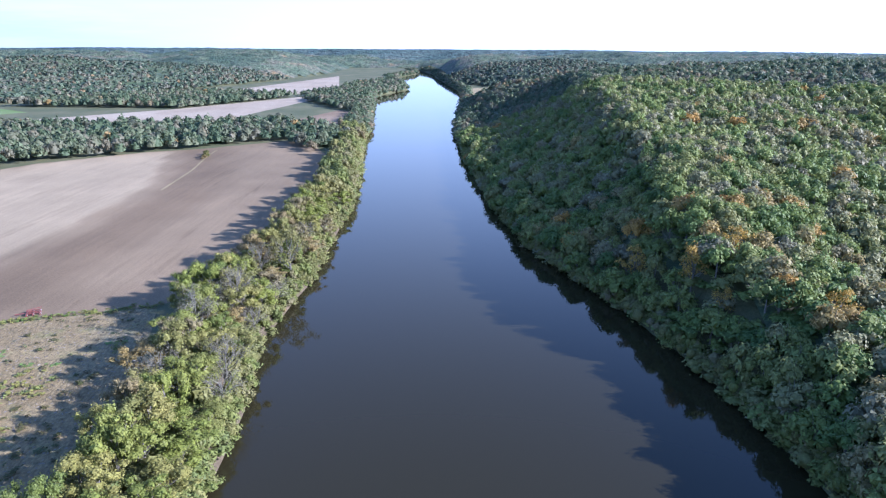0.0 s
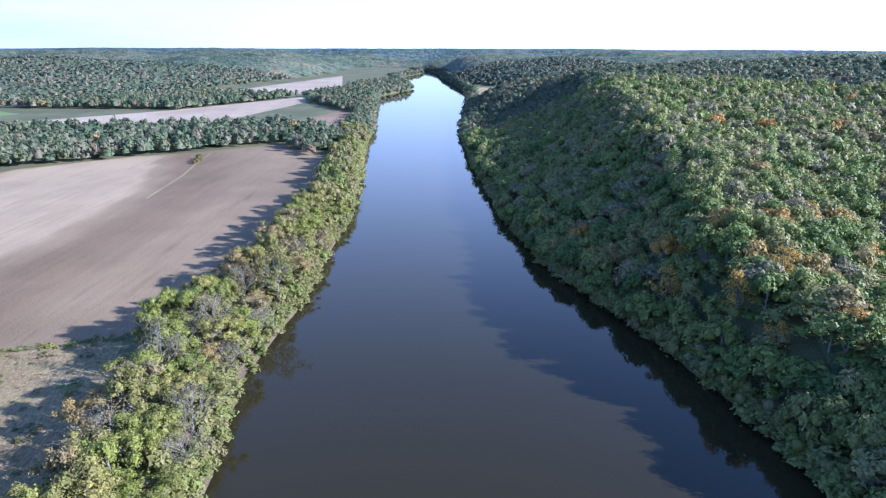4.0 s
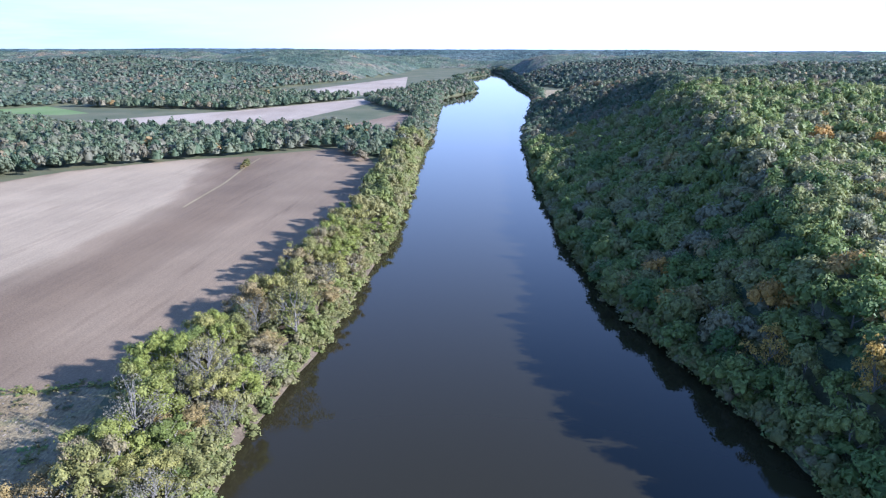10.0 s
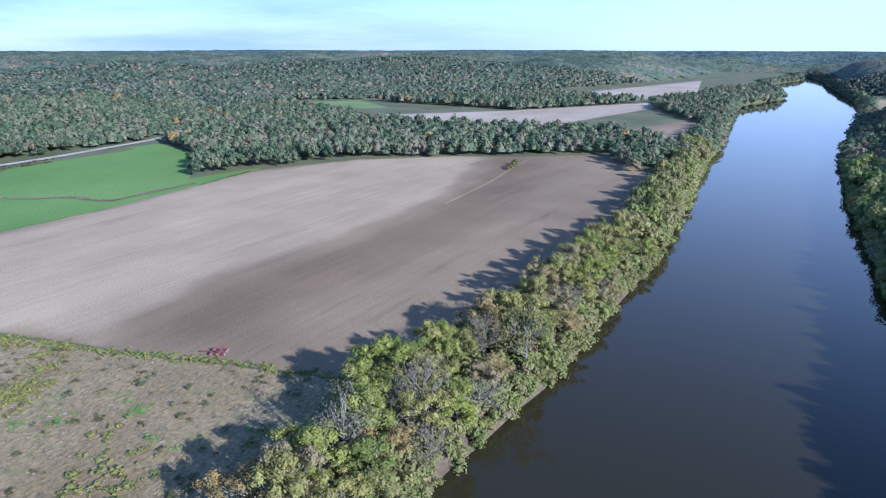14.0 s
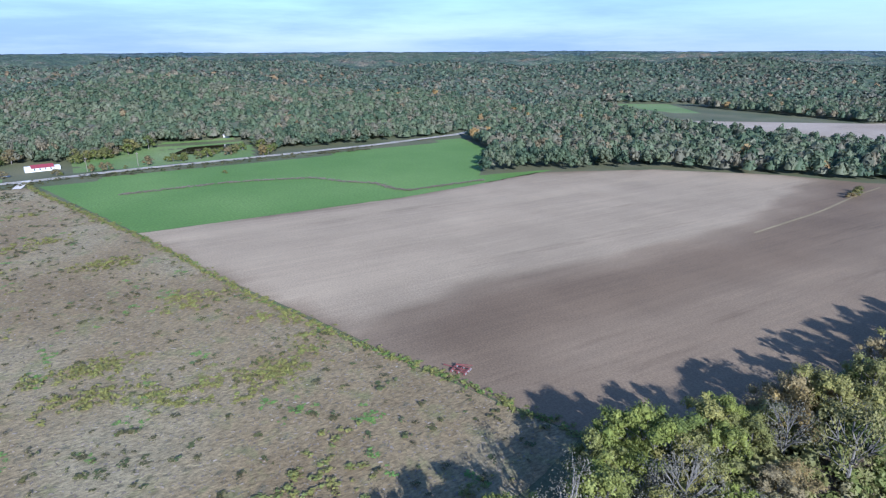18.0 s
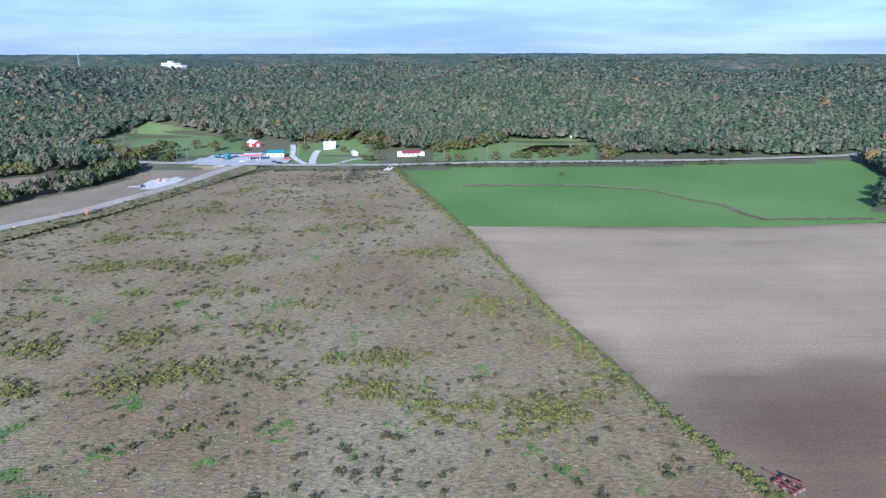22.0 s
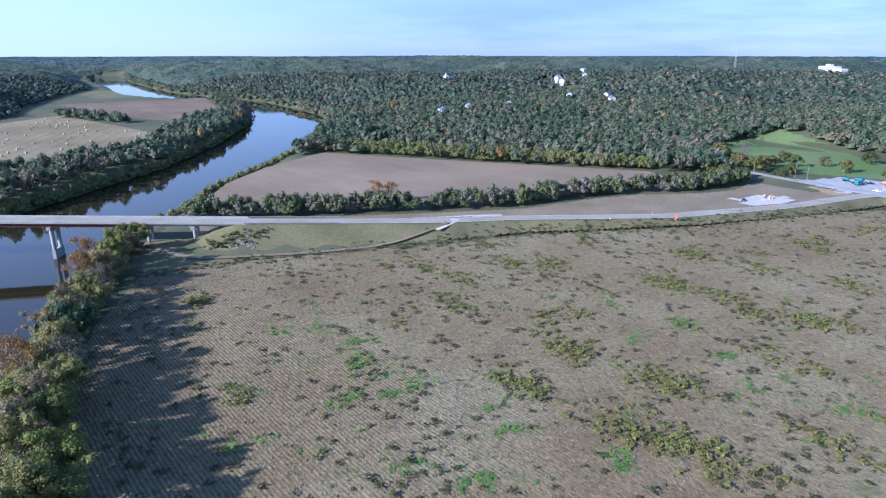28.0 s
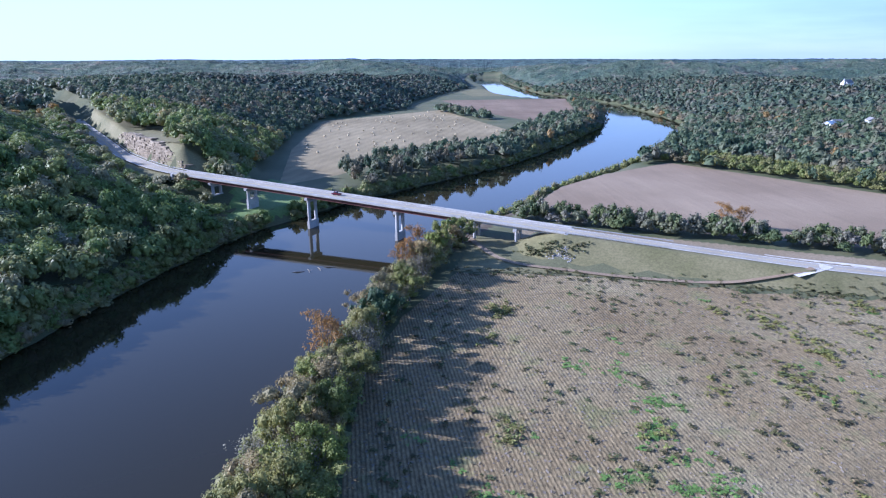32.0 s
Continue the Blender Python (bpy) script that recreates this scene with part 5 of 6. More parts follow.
def wood(name, at, templates, mat, label, wide=(7, 11), tall=(11, 17), seed=3, smooth=False, category="trees"):
    """Many crowns joined into one object of kind stuff."""
    rng = np.random.RandomState(seed)
    vs, fs, ts, base = [], [], [], 0
    pick = rng.randint(0, len(templates), len(at))
    patch = 0.5 + 0.2 * waves(at[:, 0], at[:, 1], 120, seed) + 0.2 * waves(at[:, 0], at[:, 1], 340, seed + 40)
    for k, (tv, tf) in enumerate(templates):
        p = at[pick == k]
        m = len(p)
        if not m:
            continue
        w, h, a = rng.uniform(*wide, m), rng.uniform(*tall, m), rng.rand(m) * 6.283
        x = tv[None, :, 0] * np.cos(a)[:, None] - tv[None, :, 1] * np.sin(a)[:, None]
        y = tv[None, :, 0] * np.sin(a)[:, None] + tv[None, :, 1] * np.cos(a)[:, None]
        q = np.stack([x * w[:, None] + p[:, 0:1], y * w[:, None] + p[:, 1:2], tv[None, :, 2] * h[:, None] + p[:, 2:3]], -1)
        vs.append(q.reshape(-1, 3))
        fs.append((tf[None] + (np.arange(m) * len(tv))[:, None, None] + base).reshape(-1, tf.shape[1]))
        ts.append(np.repeat(np.clip(0.72 * rng.rand(m) + 0.42 * patch[pick == k] - 0.08 + 0.25 * (rng.rand(m) > 0.972), 0, 1), len(tv)))
        base += m * len(tv)
    return tagged(sheet(name, np.concatenate(vs), np.concatenate(fs), mat, smooth, np.concatenate(ts)), label, category, kind="stuff")


def scatter(x0, x1, y0, y1, gap, seed, jitter=0.42):
    rng = np.random.RandomState(seed)
    x, y = np.meshgrid(np.arange(x0, x1, gap), np.arange(y0, y1, gap))
    return x.ravel() + gap * jitter * rng.uniform(-1, 1, x.size), y.ravel() + gap * jitter * rng.uniform(-1, 1, y.size)


CLEAR = [
    [(-518, -146), (-590, -195), (-666, -182), (-646, -125), (-601, -66), (-580, -20), (-585, 45), (-540, 60), (-536, 110), (-560, 150), (-580, 180), (-582, 240), (-555, 245), (-470, 240), (-450, 0), (-455, -120), (-480, -100)],
    [(52, -290), (68, -302), (92, -332), (110, -362), (104, -372), (84, -356), (64, -332)],
    [(-690, -455), (-716, -500), (-752, -560), (-790, -640), (-812, -630), (-778, -560), (-740, -500), (-712, -450)],
    [(-690, 795), (-600, 772), (-540, 765), (-520, 790), (-640, 868)],
]
BELTS = [
    [(-344, 340), (-336, 380), (-300, 452), (-205, 526), (-148, 574), (-104, 500), (-84, 560), (-110, 625), (-180, 690), (-262, 655), (-385, 640), (-490, 670), (-620, 730), (-690, 720), (-640, 620), (-530, 500), (-508, 430), (-430, 405)],
    [(-112, 820), (-140, 850), (-220, 1000), (-190, 1060), (-120, 1050), (-100, 900), (-86, 730), (-100, 640), (-108, 640)],
    [(-120, 1050), (-190, 1060), (-240, 1055), (-190, 1200), (-200, 1300), (-140, 1500), (-85, 1320)],
    [(-350, 850), (-245, 1055), (-300, 1060), (-420, 1110), (-520, 1000), (-600, 860)],
    [(-284, -368), (-262, -352), (-270, -392), (-300, -425), (-390, -560), (-430, -610), (-400, -430), (-440, -330), (-480, -230), (-540, -190), (-470, -100), (-440, -140), (-352, -265)],
    [(-42, -331), (-85, -400), (-165, -457), (-206, -555), (-250, -650), (-325, -740), (-388, -1060), (-400, -990), (-380, -832), (-318, -650), (-240, -508), (-168, -400), (-118, -350), (-60, -285)],
    [(-144, -842), (-206, -700), (-190, -690), (-130, -830)],
]


def in_view(x, y):
    """What lies within the sweep of the flight."""
    a = np.degrees(np.arctan2(-x, y + 15)) % 360
    b = np.degrees(np.arctan2(-(x + 70), y - 120)) % 360
    return (a > 317) | (a < 120) | ((b > 30) & (b < 216))


def off_road(x, y, gap=9.5):
    ok = np.ones(x.shape, bool)
    for line in ROADS:
        ok &= along(x, y, line)[0] > (max(gap, 14.0) if line is HILL_ROAD else gap)
    bd, _ = along(x, y, [tuple(B0), tuple(B1)])
    return ok & (bd > 9)


MID = [clumps(50 + k, 5, 165, 0.082) for k in range(10)]


def far_crown(seed, sides, lobes, count, size):
    """A crown seen from afar: a low lumpy dome under leafy sprays."""
    r, rng = random.Random(seed), np.random.RandomState(seed)
    v, f = blob(r, (0.0, 0.7), sides)
    a = np.arange(lobes) * 2.4 + r.random()
    q = 0.3 * np.sqrt(np.arange(lobes) / max(1, lobes - 1))
    cs = np.stack([q * np.cos(a), q * np.sin(a), 0.62 - 0.6 * q], -1)
    return join([(v * [0.78, 0.78, 0.8], f), sprays(rng, cs, np.full(lobes, 0.3) * rng.uniform(0.8, 1.25, lobes), count, size, 0.5, 0.28)])


FAR = [far_crown(60 + k, 5, 4, 38, 0.155) for k in range(8)]
HAZY = [far_crown(80 + k, 4, 3, 9, 0.26) for k in range(7)]

# hillside and valley woods, coarser with distance
def woods_at(gap, seed, inner, outer, half=1700):
    x, y = scatter(-half, half, -half, half, gap, seed)
    r = np.hypot(x + 40, y - 70)
    keep = (r > inner) & (r < outer) & in_view(x, y)
    x, y = x[keep], y[keep]
    ok = (distance(x, y, PLAIN) > 0.5) & (distance(x, y, RIVER) > 1.5) & off_road(x, y)
    for c in CLEAR:
        ok &= ~bounded(x, y, c)
    x, y = x[ok], y[ok]
    return np.stack([x, y, land(x, y) - 0.4], -1)


near_pts = woods_at(7.6, 12, 0, 560)
# room round the bright single trees at the bluff's foot
for ax, ay in ((82, 191), (71, 217), (86, 176), (97, 198), (112, 161), (67, 245)):
    near_pts = near_pts[np.hypot(near_pts[:, 0] - ax, near_pts[:, 1] - ay) > 6.5]
first = (near_pts[:, 0] > 0) & (near_pts[:, 0] < 165) & (near_pts[:, 1] > 90) & (near_pts[:, 1] < 300)
# the foremost bluff trees stand singly
OAK = []
for k in range(6):
    tr_, _ = tree_shape(70 + k, 10, 0.05, limbs=3, lobe=0.18, wide=0.8)
    cr_ = clumps(170 + k, 9, 520, 0.046)
    OAK.append((data_of("trunk", tr_, bark), data_of("crown", cr_, wood_leaf)))
fp = near_pts[first]
order = np.argsort(fp[:, 0] - 0.2 * fp[:, 1])
single = fp[order[:290]]
rest = np.concatenate([near_pts[~first], fp[order[290:]]])
orng = random.Random(31)
for x, y, z in single:
    t, w = orng.uniform(11.5, 16), orng.uniform(11, 15)
    plant("oak_tree", orng.choice(OAK), (x, y, z), t, w * 0.95, orng.uniform(0, 6.28), "hillside oak with a rounded green crown on the river bluff", "tree", "bluff trees")
# low growth between the bluff trees
xg, yg = scatter(40, 190, 96, 330, 6.2, 33, 0.5)
kg = (distance(xg, yg, RIVER) > 2) & (distance(xg, yg, PLAIN) > 0)
wood("bluff_undergrowth", np.stack([xg, yg, land(xg, yg) - 0.5], -1)[kg], [clumps(160 + k, 3, 80, 0.1) for k in range(5)], wood_leaf_all, "saplings and brush between the bluff trees", (6, 10), (3, 6.5), seed=34)
dip = along(rest[:, 0], rest[:, 1], BELOW)[0] < 40
FINE = [clumps(40 + k, 6, 250, 0.066) for k in range(8)]
valley = rest[:, 0] < -100
close = np.hypot(rest[:, 0] + 40, rest[:, 1] - 70) < 330
wood("hill_woods", rest[~dip & ~valley & close], FINE, wood_leaf_all, "dense mixed oak woods turning in autumn", (9.5, 14), (11.5, 16.5), smooth=True)
wood("hill_woods", rest[~dip & ~valley & ~close], MID, wood_leaf_all, "dense mixed oak woods on the upper slopes", (9.5, 14), (11.5, 16.5), smooth=True, seed=4)
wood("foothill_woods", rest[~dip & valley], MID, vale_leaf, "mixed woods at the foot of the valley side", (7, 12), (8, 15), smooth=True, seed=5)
wood("roadside_woods", rest[dip], FINE, wood_leaf_all, "young mixed woods below the hill road", (8.5, 12), (6.5, 10), smooth=True, seed=6)
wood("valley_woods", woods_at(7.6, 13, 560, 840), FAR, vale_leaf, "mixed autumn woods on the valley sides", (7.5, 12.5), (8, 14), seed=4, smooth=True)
wood("far_woods", woods_at(10.8, 14, 840, 1550), HAZY, far_hazed_leaf, "mixed autumn woods on far hills", (9.5, 15), (7.5, 13), seed=5, smooth=True)

xb, yb = scatter(-720, 40, -1100, 1520, 8.3, 13)
inb = np.zeros(xb.shape, bool)
for b in BELTS:
    inb |= bounded(xb, yb, b)
inb &= off_road(xb, yb, 8) & (distance(xb, yb, RIVER) > 0.4)
pb = np.stack([xb, yb, land(xb, yb) - 0.3], -1)[inb]
rb = np.hypot(pb[:, 0] + 40, pb[:, 1] - 70)
THICKET = [(-284, -368), (-350, -272), (-438, -150), (-462, -172), (-392, -292), (-322, -392)]
hedge = bounded(pb[:, 0], pb[:, 1], THICKET)
# the hedgerow along the highway's south verge
HEDGE = [(-141, -207, 8), (-160, -196, 10), (-191, -179, 13), (-230, -160, 14), (-273, -140, 13), (-296, -131, 11), (-337, -127, 10), (-370, -116, 9), (-402, -99, 10), (-425, -95, 13), (-450, -92, 13)]
hp = []
hr = np.random.RandomState(71)
for (ax, ay, aw), (bx_, by_, bw) in zip(HEDGE, HEDGE[1:]):
    k = int(math.dist((ax, ay), (bx_, by_)) * 1.05)
    t = hr.rand(k)
    hp.append(np.stack([ax + (bx_ - ax) * t, ay + (by_ - ay) * t], -1) + np.stack([0.35 * hr.uniform(-1, 1, k), -hr.uniform(-0.35, 0.75, k)], -1) * (aw + (bw - aw) * t)[:, None])
hp = np.concatenate(hp)
hp = hp[off_road(hp[:, 0], hp[:, 1], 14) & (distance(hp[:, 0], hp[:, 1], RIVER) > 1)]
wood("hedgerow_trees", np.column_stack([hp, land(hp[:, 0], hp[:, 1]) - 0.4]), MID, hedge_leaf, "dense hedgerow of mixed bushes and young trees", (5.5, 9), (5, 12), seed=7, smooth=True)
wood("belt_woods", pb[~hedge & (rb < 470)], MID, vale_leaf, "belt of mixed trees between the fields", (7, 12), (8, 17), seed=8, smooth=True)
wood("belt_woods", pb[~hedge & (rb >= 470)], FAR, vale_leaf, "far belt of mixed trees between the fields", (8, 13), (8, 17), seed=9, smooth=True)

xt, yt = scatter(-470, -280, -395, -145, 5.2, 81, 0.5)
kt = bounded(xt, yt, THICKET)
wood("thicket", np.stack([xt, yt, land(xt, yt) - 0.4], -1)[kt], MID, bank_leaf_all, "pale thicket of young willows and poplars", (5, 8), (5, 9), seed=83, smooth=True)

# riverbank trees, each one by itself near the camera's line
BANK = []
for k in range(8):
    tr_, cr_ = tree_shape(80 + k, 2700, 0.0175, limbs=9, lobe=0.135, wide=0.68 + 0.05 * (k % 3), full=True)
    BANK.append((data_of("trunk", tr_, bark), data_of("crown", cr_, bank_leaf)))
BARE = []
for k in range(3):
    tr_, cr_ = tree_shape(95 + k, 1300, 0.012, limbs=12, lobe=0.15, wide=0.75, sparse=True)
    BARE.append((data_of("trunk", tr_, pale_bark), data_of("crown", cr_, grey_leaf)))
GOLD = []
for k in range(2):
    tr_, cr_ = tree_shape(101 + k, 1100, 0.024, limbs=10, lobe=0.13, wide=0.72, sparse=True)
    GOLD.append((data_of("trunk", tr_, pale_bark), data_of("crown", cr_, gold_leaf)))
SYC = []
tr_, cr_ = tree_shape(105, 1400, 0.0175, limbs=11, lobe=0.13, wide=0.8, sparse=True)
SYC.append((data_of("trunk", tr_, pale_bark), data_of("crown", cr_, syc_leaf)))
tr_, cr_ = tree_shape(106, 3200, 0.0165, limbs=12, lobe=0.17, wide=0.7, full=True)
DARK = (data_of("trunk", tr_, bark), data_of("crown", cr_, dark_leaf))
tr_, cr_ = tree_shape(107, 2400, 0.0155, limbs=10, lobe=0.14, wide=0.66, sparse=True)
LIME = BANK[1]
RUST = (data_of("trunk", tr_, pale_bark), data_of("crown", cr_, rust_leaf))

xk, yk = scatter(-112, -40, -205, 640, 7.0, 14)
dk = distance(xk, yk, RIVER)
edge = np.interp(yk, [-205, -150, -60, 0, 60, 110, 190, 240, 560, 640], [10, 14, 18, 23, 24, 25, 27, 23, 19, 22])
kk = (dk > np.where(yk < 60, 8.0, 2.0)) & (dk < edge) & (xk < 0) & off_road(xk, yk, 8)
xs, ys = scatter(-112, -40, -175, 70, 6.6, 15)
ds = distance(xs, ys, RIVER)
ks = (ds > 8.0) & (ds < np.interp(ys, [-175, -60, 0, 70], [13, 18, 23, 24])) & (xs < 0) & off_road(xs, ys, 8)
SPECIAL = [
    (-59, 226, 22, 17, SYC[0], "sycamore_tree", "tall pale-limbed sycamore with thinning yellow-brown leaves on the riverbank"),
    (-67, 188, 18, 15, BARE[0], "bare_tree", "leafless grey tree with spreading branches on the riverbank"),
    (-73, 168, 18, 16, BARE[1], "bare_tree", "leafless grey tree with spreading branches on the riverbank"),
    (-58, 148, 15, 13, BARE[2], "bare_tree", "leafless grey tree with spreading branches on the riverbank"),
    (-77, -73, 15, 15, DARK, "dark_tree", "dense dark green round tree on the riverbank"),
    (-65, -54, 17, 14, RUST, "sycamore_tree", "pale-limbed sycamore with rusty orange leaves by the water"),
    (-91, -150, 17, 13, RUST, "sycamore_tree", "pale-limbed sycamore with rusty orange leaves by the water"),
    (-61, -20, 16, 16, LIME, "riverbank_tree", "tall yellow-green tree leaning over the water"),
    (-236, -180, 13, 12, RUST, "hedge_tree", "russet oak standing up out of the hedgerow"),
    (-243, -178, 12, 10, RUST, "hedge_tree", "russet oak standing up out of the hedgerow"),
    (-517, -130, 17, 17, BARE[0], "bare_tree", "large pale sycamore with thinning leaves near the meadow"),
    (-85, -118, 16, 12, RUST, "sycamore_tree", "pale-limbed sycamore with rusty orange leaves by the water"),
    (82, 191, 18, 12, GOLD[0], "sycamore_tree", "slender pale tree with sparse golden leaves at the bluff's foot"),
    (71, 217, 16, 12, GOLD[1], "sycamore_tree", "bright yellow autumn tree at the bluff's foot"),
    (86, 176, 10, 8, GOLD[1], "sycamore_tree", "small leaning yellow tree at the water's edge"),
    (97, 198, 13, 11, GOLD[1], "sycamore_tree", "orange-yellow autumn tree on the bluff"),
    (112, 161, 13, 10, GOLD[1], "sycamore_tree", "bright yellow autumn tree on the bluff"),
    (67, 245, 13, 11, SYC[0], "sycamore_tree", "yellow-brown sycamore at the water's edge"),
    (110, 232, 12, 10, RUST, "sycamore_tree", "orange autumn tree on the bluff"),
]
pk = np.concatenate([np.stack([xk, yk, land(xk, yk) - 0.3], -1)[kk], np.stack([xs, ys, land(xs, ys) - 0.3], -1)[ks]])
for sx, sy, _, _, kit, *_ in SPECIAL:
    pk = pk[np.hypot(pk[:, 0] - sx, pk[:, 1] - sy) > (6.5 if kit in (DARK, RUST, LIME) else 3.5)]
solo = pk[:, 1] < 345
krng = random.Random(8)
for x, y, z in pk[solo]:
    pick = krng.random()
    inner = distance(np.array([x]), np.array([y]), RIVER)[0] > 12
    t, w = krng.uniform(11, 17) if inner else krng.uniform(7, 12.5), krng.uniform(11, 15.5)
    if pick < 0.11:
        plant("bare_tree", krng.choice(BARE), (x, y, z), t * 0.95, w * 1.05, krng.uniform(0, 6.28), "leafless grey tree with spreading branches on the riverbank", "tree", "riverbank trees")
    elif pick < 0.17:
        plant("sycamore_tree", SYC[0], (x, y, z), t * 1.05, w, krng.uniform(0, 6.28), "pale-limbed sycamore with thinning yellow-brown leaves", "tree", "riverbank trees")
    else:
        plant("riverbank_tree", krng.choice(BANK), (x, y, z), t, w, krng.uniform(0, 6.28), "leafy yellow-green tree on the riverbank", "tree", "riverbank trees")
for x, y, t, w, kit, name, label in SPECIAL:
    plant(name, kit, (x, y, float(land(np.array([float(x)]), np.array([float(y)]))[0]) - 0.3), t, w, x * 0.7, label)
wood("bank_woods", pk[~solo], [clumps(110 + k, 7, 260, 0.058) for k in range(5)], bank_leaf_all, "leafy yellow-green trees along the riverbank", (9, 13), (10, 16), seed=9, smooth=True)
# low scrub along both waterlines
scrub = [clumps(120 + k, 2, 48, 0.085) for k in range(5)]
pts = []
srng = np.random.RandomState(77)
for bank_line, lo, hi in ((W_BANK, -560, 700), (E_BANK, -560, 900)):
    for a, b in zip(bank_line, bank_line[1:]):
        if lo < a[1] < hi:
            k = max(2, int(math.dist(a, b) / 0.6))
            t = np.linspace(0, 1, k)
            pts.append(np.stack([a[0] + (b[0] - a[0]) * t, a[1] + (b[1] - a[1]) * t], -1) + srng.uniform(-3.5, 3.5, (k, 2)))
pts = np.concatenate(pts)
d = distance(pts[:, 0], pts[:, 1], RIVER)
pts = pts[(d > -0.3) & (d < 4) & off_road(pts[:, 0], pts[:, 1], 6) & ~((pts[:, 0] < -40) & (pts[:, 1] > -200) & (pts[:, 1] < 360))]
wood("bank_scrub", np.column_stack([pts, land(pts[:, 0], pts[:, 1]) - 0.9]), scrub, bank_leaf_all, "low tangled scrub along the waterline", (4, 8), (3.5, 8), seed=12, smooth=True, category="bushes")

# low-crowned trees close along the far shore
sp = []
for a, b in zip(E_BANK, E_BANK[1:]):
    if -330 < a[1] < 660:
        k = max(2, int(math.dist(a, b) / 1.5))
        t = srng.rand(k)
        sp.append(np.stack([a[0] + (b[0] - a[0]) * t, a[1] + (b[1] - a[1]) * t], -1) + srng.uniform(-8, 8, (k, 2)))
sp = np.concatenate(sp)
d = distance(sp[:, 0], sp[:, 1], RIVER)
sp = sp[(d > 0.2) & (d < 7) & off_road(sp[:, 0], sp[:, 1], 9)]
wood("shore_trees", np.column_stack([sp, land(sp[:, 0], sp[:, 1]) - 2.2]), MID, wood_leaf_all, "low spreading trees along the foot of the bluff", (6.5, 10.5), (5, 10), seed=22, smooth=True)

# leafy bushes hanging over the near bank
LOW = [clumps(140 + k, 3, 105, 0.088, 1.05) for k in range(5)]
pts = []
for a, b in [*zip(W_BANK, W_BANK[1:]), *zip(E_BANK, E_BANK[1:])]:
    if -215 < a[1] < 360:
        k = max(2, int(math.dist(a, b) / (0.36 if a[0] < -40 else 0.7)))
        t = np.linspace(0, 1, k)
        pts.append(np.stack([a[0] + (b[0] - a[0]) * t, a[1] + (b[1] - a[1]) * t], -1) + srng.uniform(-5, 5, (k, 2)))
pts = np.concatenate(pts)
d = distance(pts[:, 0], pts[:, 1], RIVER)
pts = pts[(d > -0.5) & (d < 4.2) & off_road(pts[:, 0], pts[:, 1], 6)]
wood("bank_bushes", np.column_stack([pts, land(pts[:, 0], pts[:, 1]) - 1.0]), LOW, bank_leaf_all, "leafy bushes leaning over the water", (3, 6), (2.5, 6), seed=15, category="bushes")

# undergrowth filling the belt of bank trees
xu, yu = scatter(-112, -46, -180, 330, 3.1, 91, 0.5)
du = distance(xu, yu, RIVER)
ku = (du > 3) & (du < np.interp(yu, [-180, -60, 0, 110, 190, 330], [13, 18, 23.5, 25, 26, 22])) & (xu < -40) & off_road(xu, yu, 8)
wood("bank_undergrowth", np.stack([xu, yu, land(xu, yu) - 0.8], -1)[ku], [clumps(150 + k, 2, 70, 0.1) for k in range(5)], bank_leaf_all, "tangled bushes and saplings beneath the bank trees", (3, 6.5), (2.5, 6.5), seed=92, category="bushes")

# yards and lone trees
yr = random.Random(5)
BUSHY = []
for k in range(6):
    tr_, _ = tree_shape(200 + k, 10, 0.05, limbs=3, lobe=0.18, wide=0.8)
    BUSHY.append((data_of("trunk", tr_, bark), data_of("crown", clumps(210 + k, 7, 300, 0.056, drop=0.58), yard_leaf)))
YARD = [(-552, 2, 6, 8), (-490, 130, 7, 9), (-500, 70, 6, 8), (-494, 64, 5, 8), (-497, 58, 5, 7), (-540, -70, 10, 12), (-520, -110, 9, 12), (-508, -120, 9, 11), (-535, -100, 11, 12), (-555, -90, 9, 11), (-610, -60, 15, 16), (-592, -75, 11, 13), (-540, -45, 6, 7), (-555, 50, 10, 12), (-535, 64, 11, 12), (-528, 38, 6, 8), (-184, 478, 5, 7), (-186, 484, 4, 6), (-188, 490, 5, 6), (-183, 472, 4, 6), (-440, 196, 3, 5)]
for line, n_, tl in (
    ([(-500, 160), (-506, 185), (-520, 208), (-535, 236)], 16, (5, 9)),
    ([(-526, 172), (-520, 190), (-530, 215)], 9, (3.5, 6)),
    ([(-535, 75), (-560, 62), (-575, 30), (-582, -5)], 14, (8, 13)),
    ([(-530, 108), (-545, 130), (-565, 165)], 12, (8, 13)),
    ([(-486, -112), (-500, -128), (-520, -150), (-545, -165)], 18, (7, 13)),
    ([(-500, -105), (-530, -118), (-560, -112)], 10, (6, 10)),
    ([(-484, -84), (-500, -92), (-515, -88)], 7, (5, 8)),
    ([(-495, 240), (-520, 250), (-560, 250)], 12, (6, 11)),
    ([(-488, 96), (-492, 120), (-496, 150)], 5, (3, 6)),
    ([(-455, -95), (-462, -112), (-470, -135)], 12, (7, 12)),
):
    for k in range(n_):
        u = (k + yr.random()) / n_ * (len(line) - 1)
        a, b, q = line[int(u)], line[int(u) + 1], u - int(u)
        t = yr.uniform(*tl)
        YARD.append((a[0] + (b[0] - a[0]) * q + yr.gauss(0, 3), a[1] + (b[1] - a[1]) * q + yr.gauss(0, 3), t, t * yr.uniform(1.0, 1.3)))
for x, y, t, w in YARD:
    if off_road(np.array([float(x)]), np.array([float(y)]), 6.5)[0]:
        plant("yard_tree", yr.choice(BUSHY), (x, y, float(land(np.array([float(x)]), np.array([float(y)]))[0]) - 0.2), t, w, yr.uniform(0, 6), "leafy green tree standing in open grass", "tree", "open-ground trees")
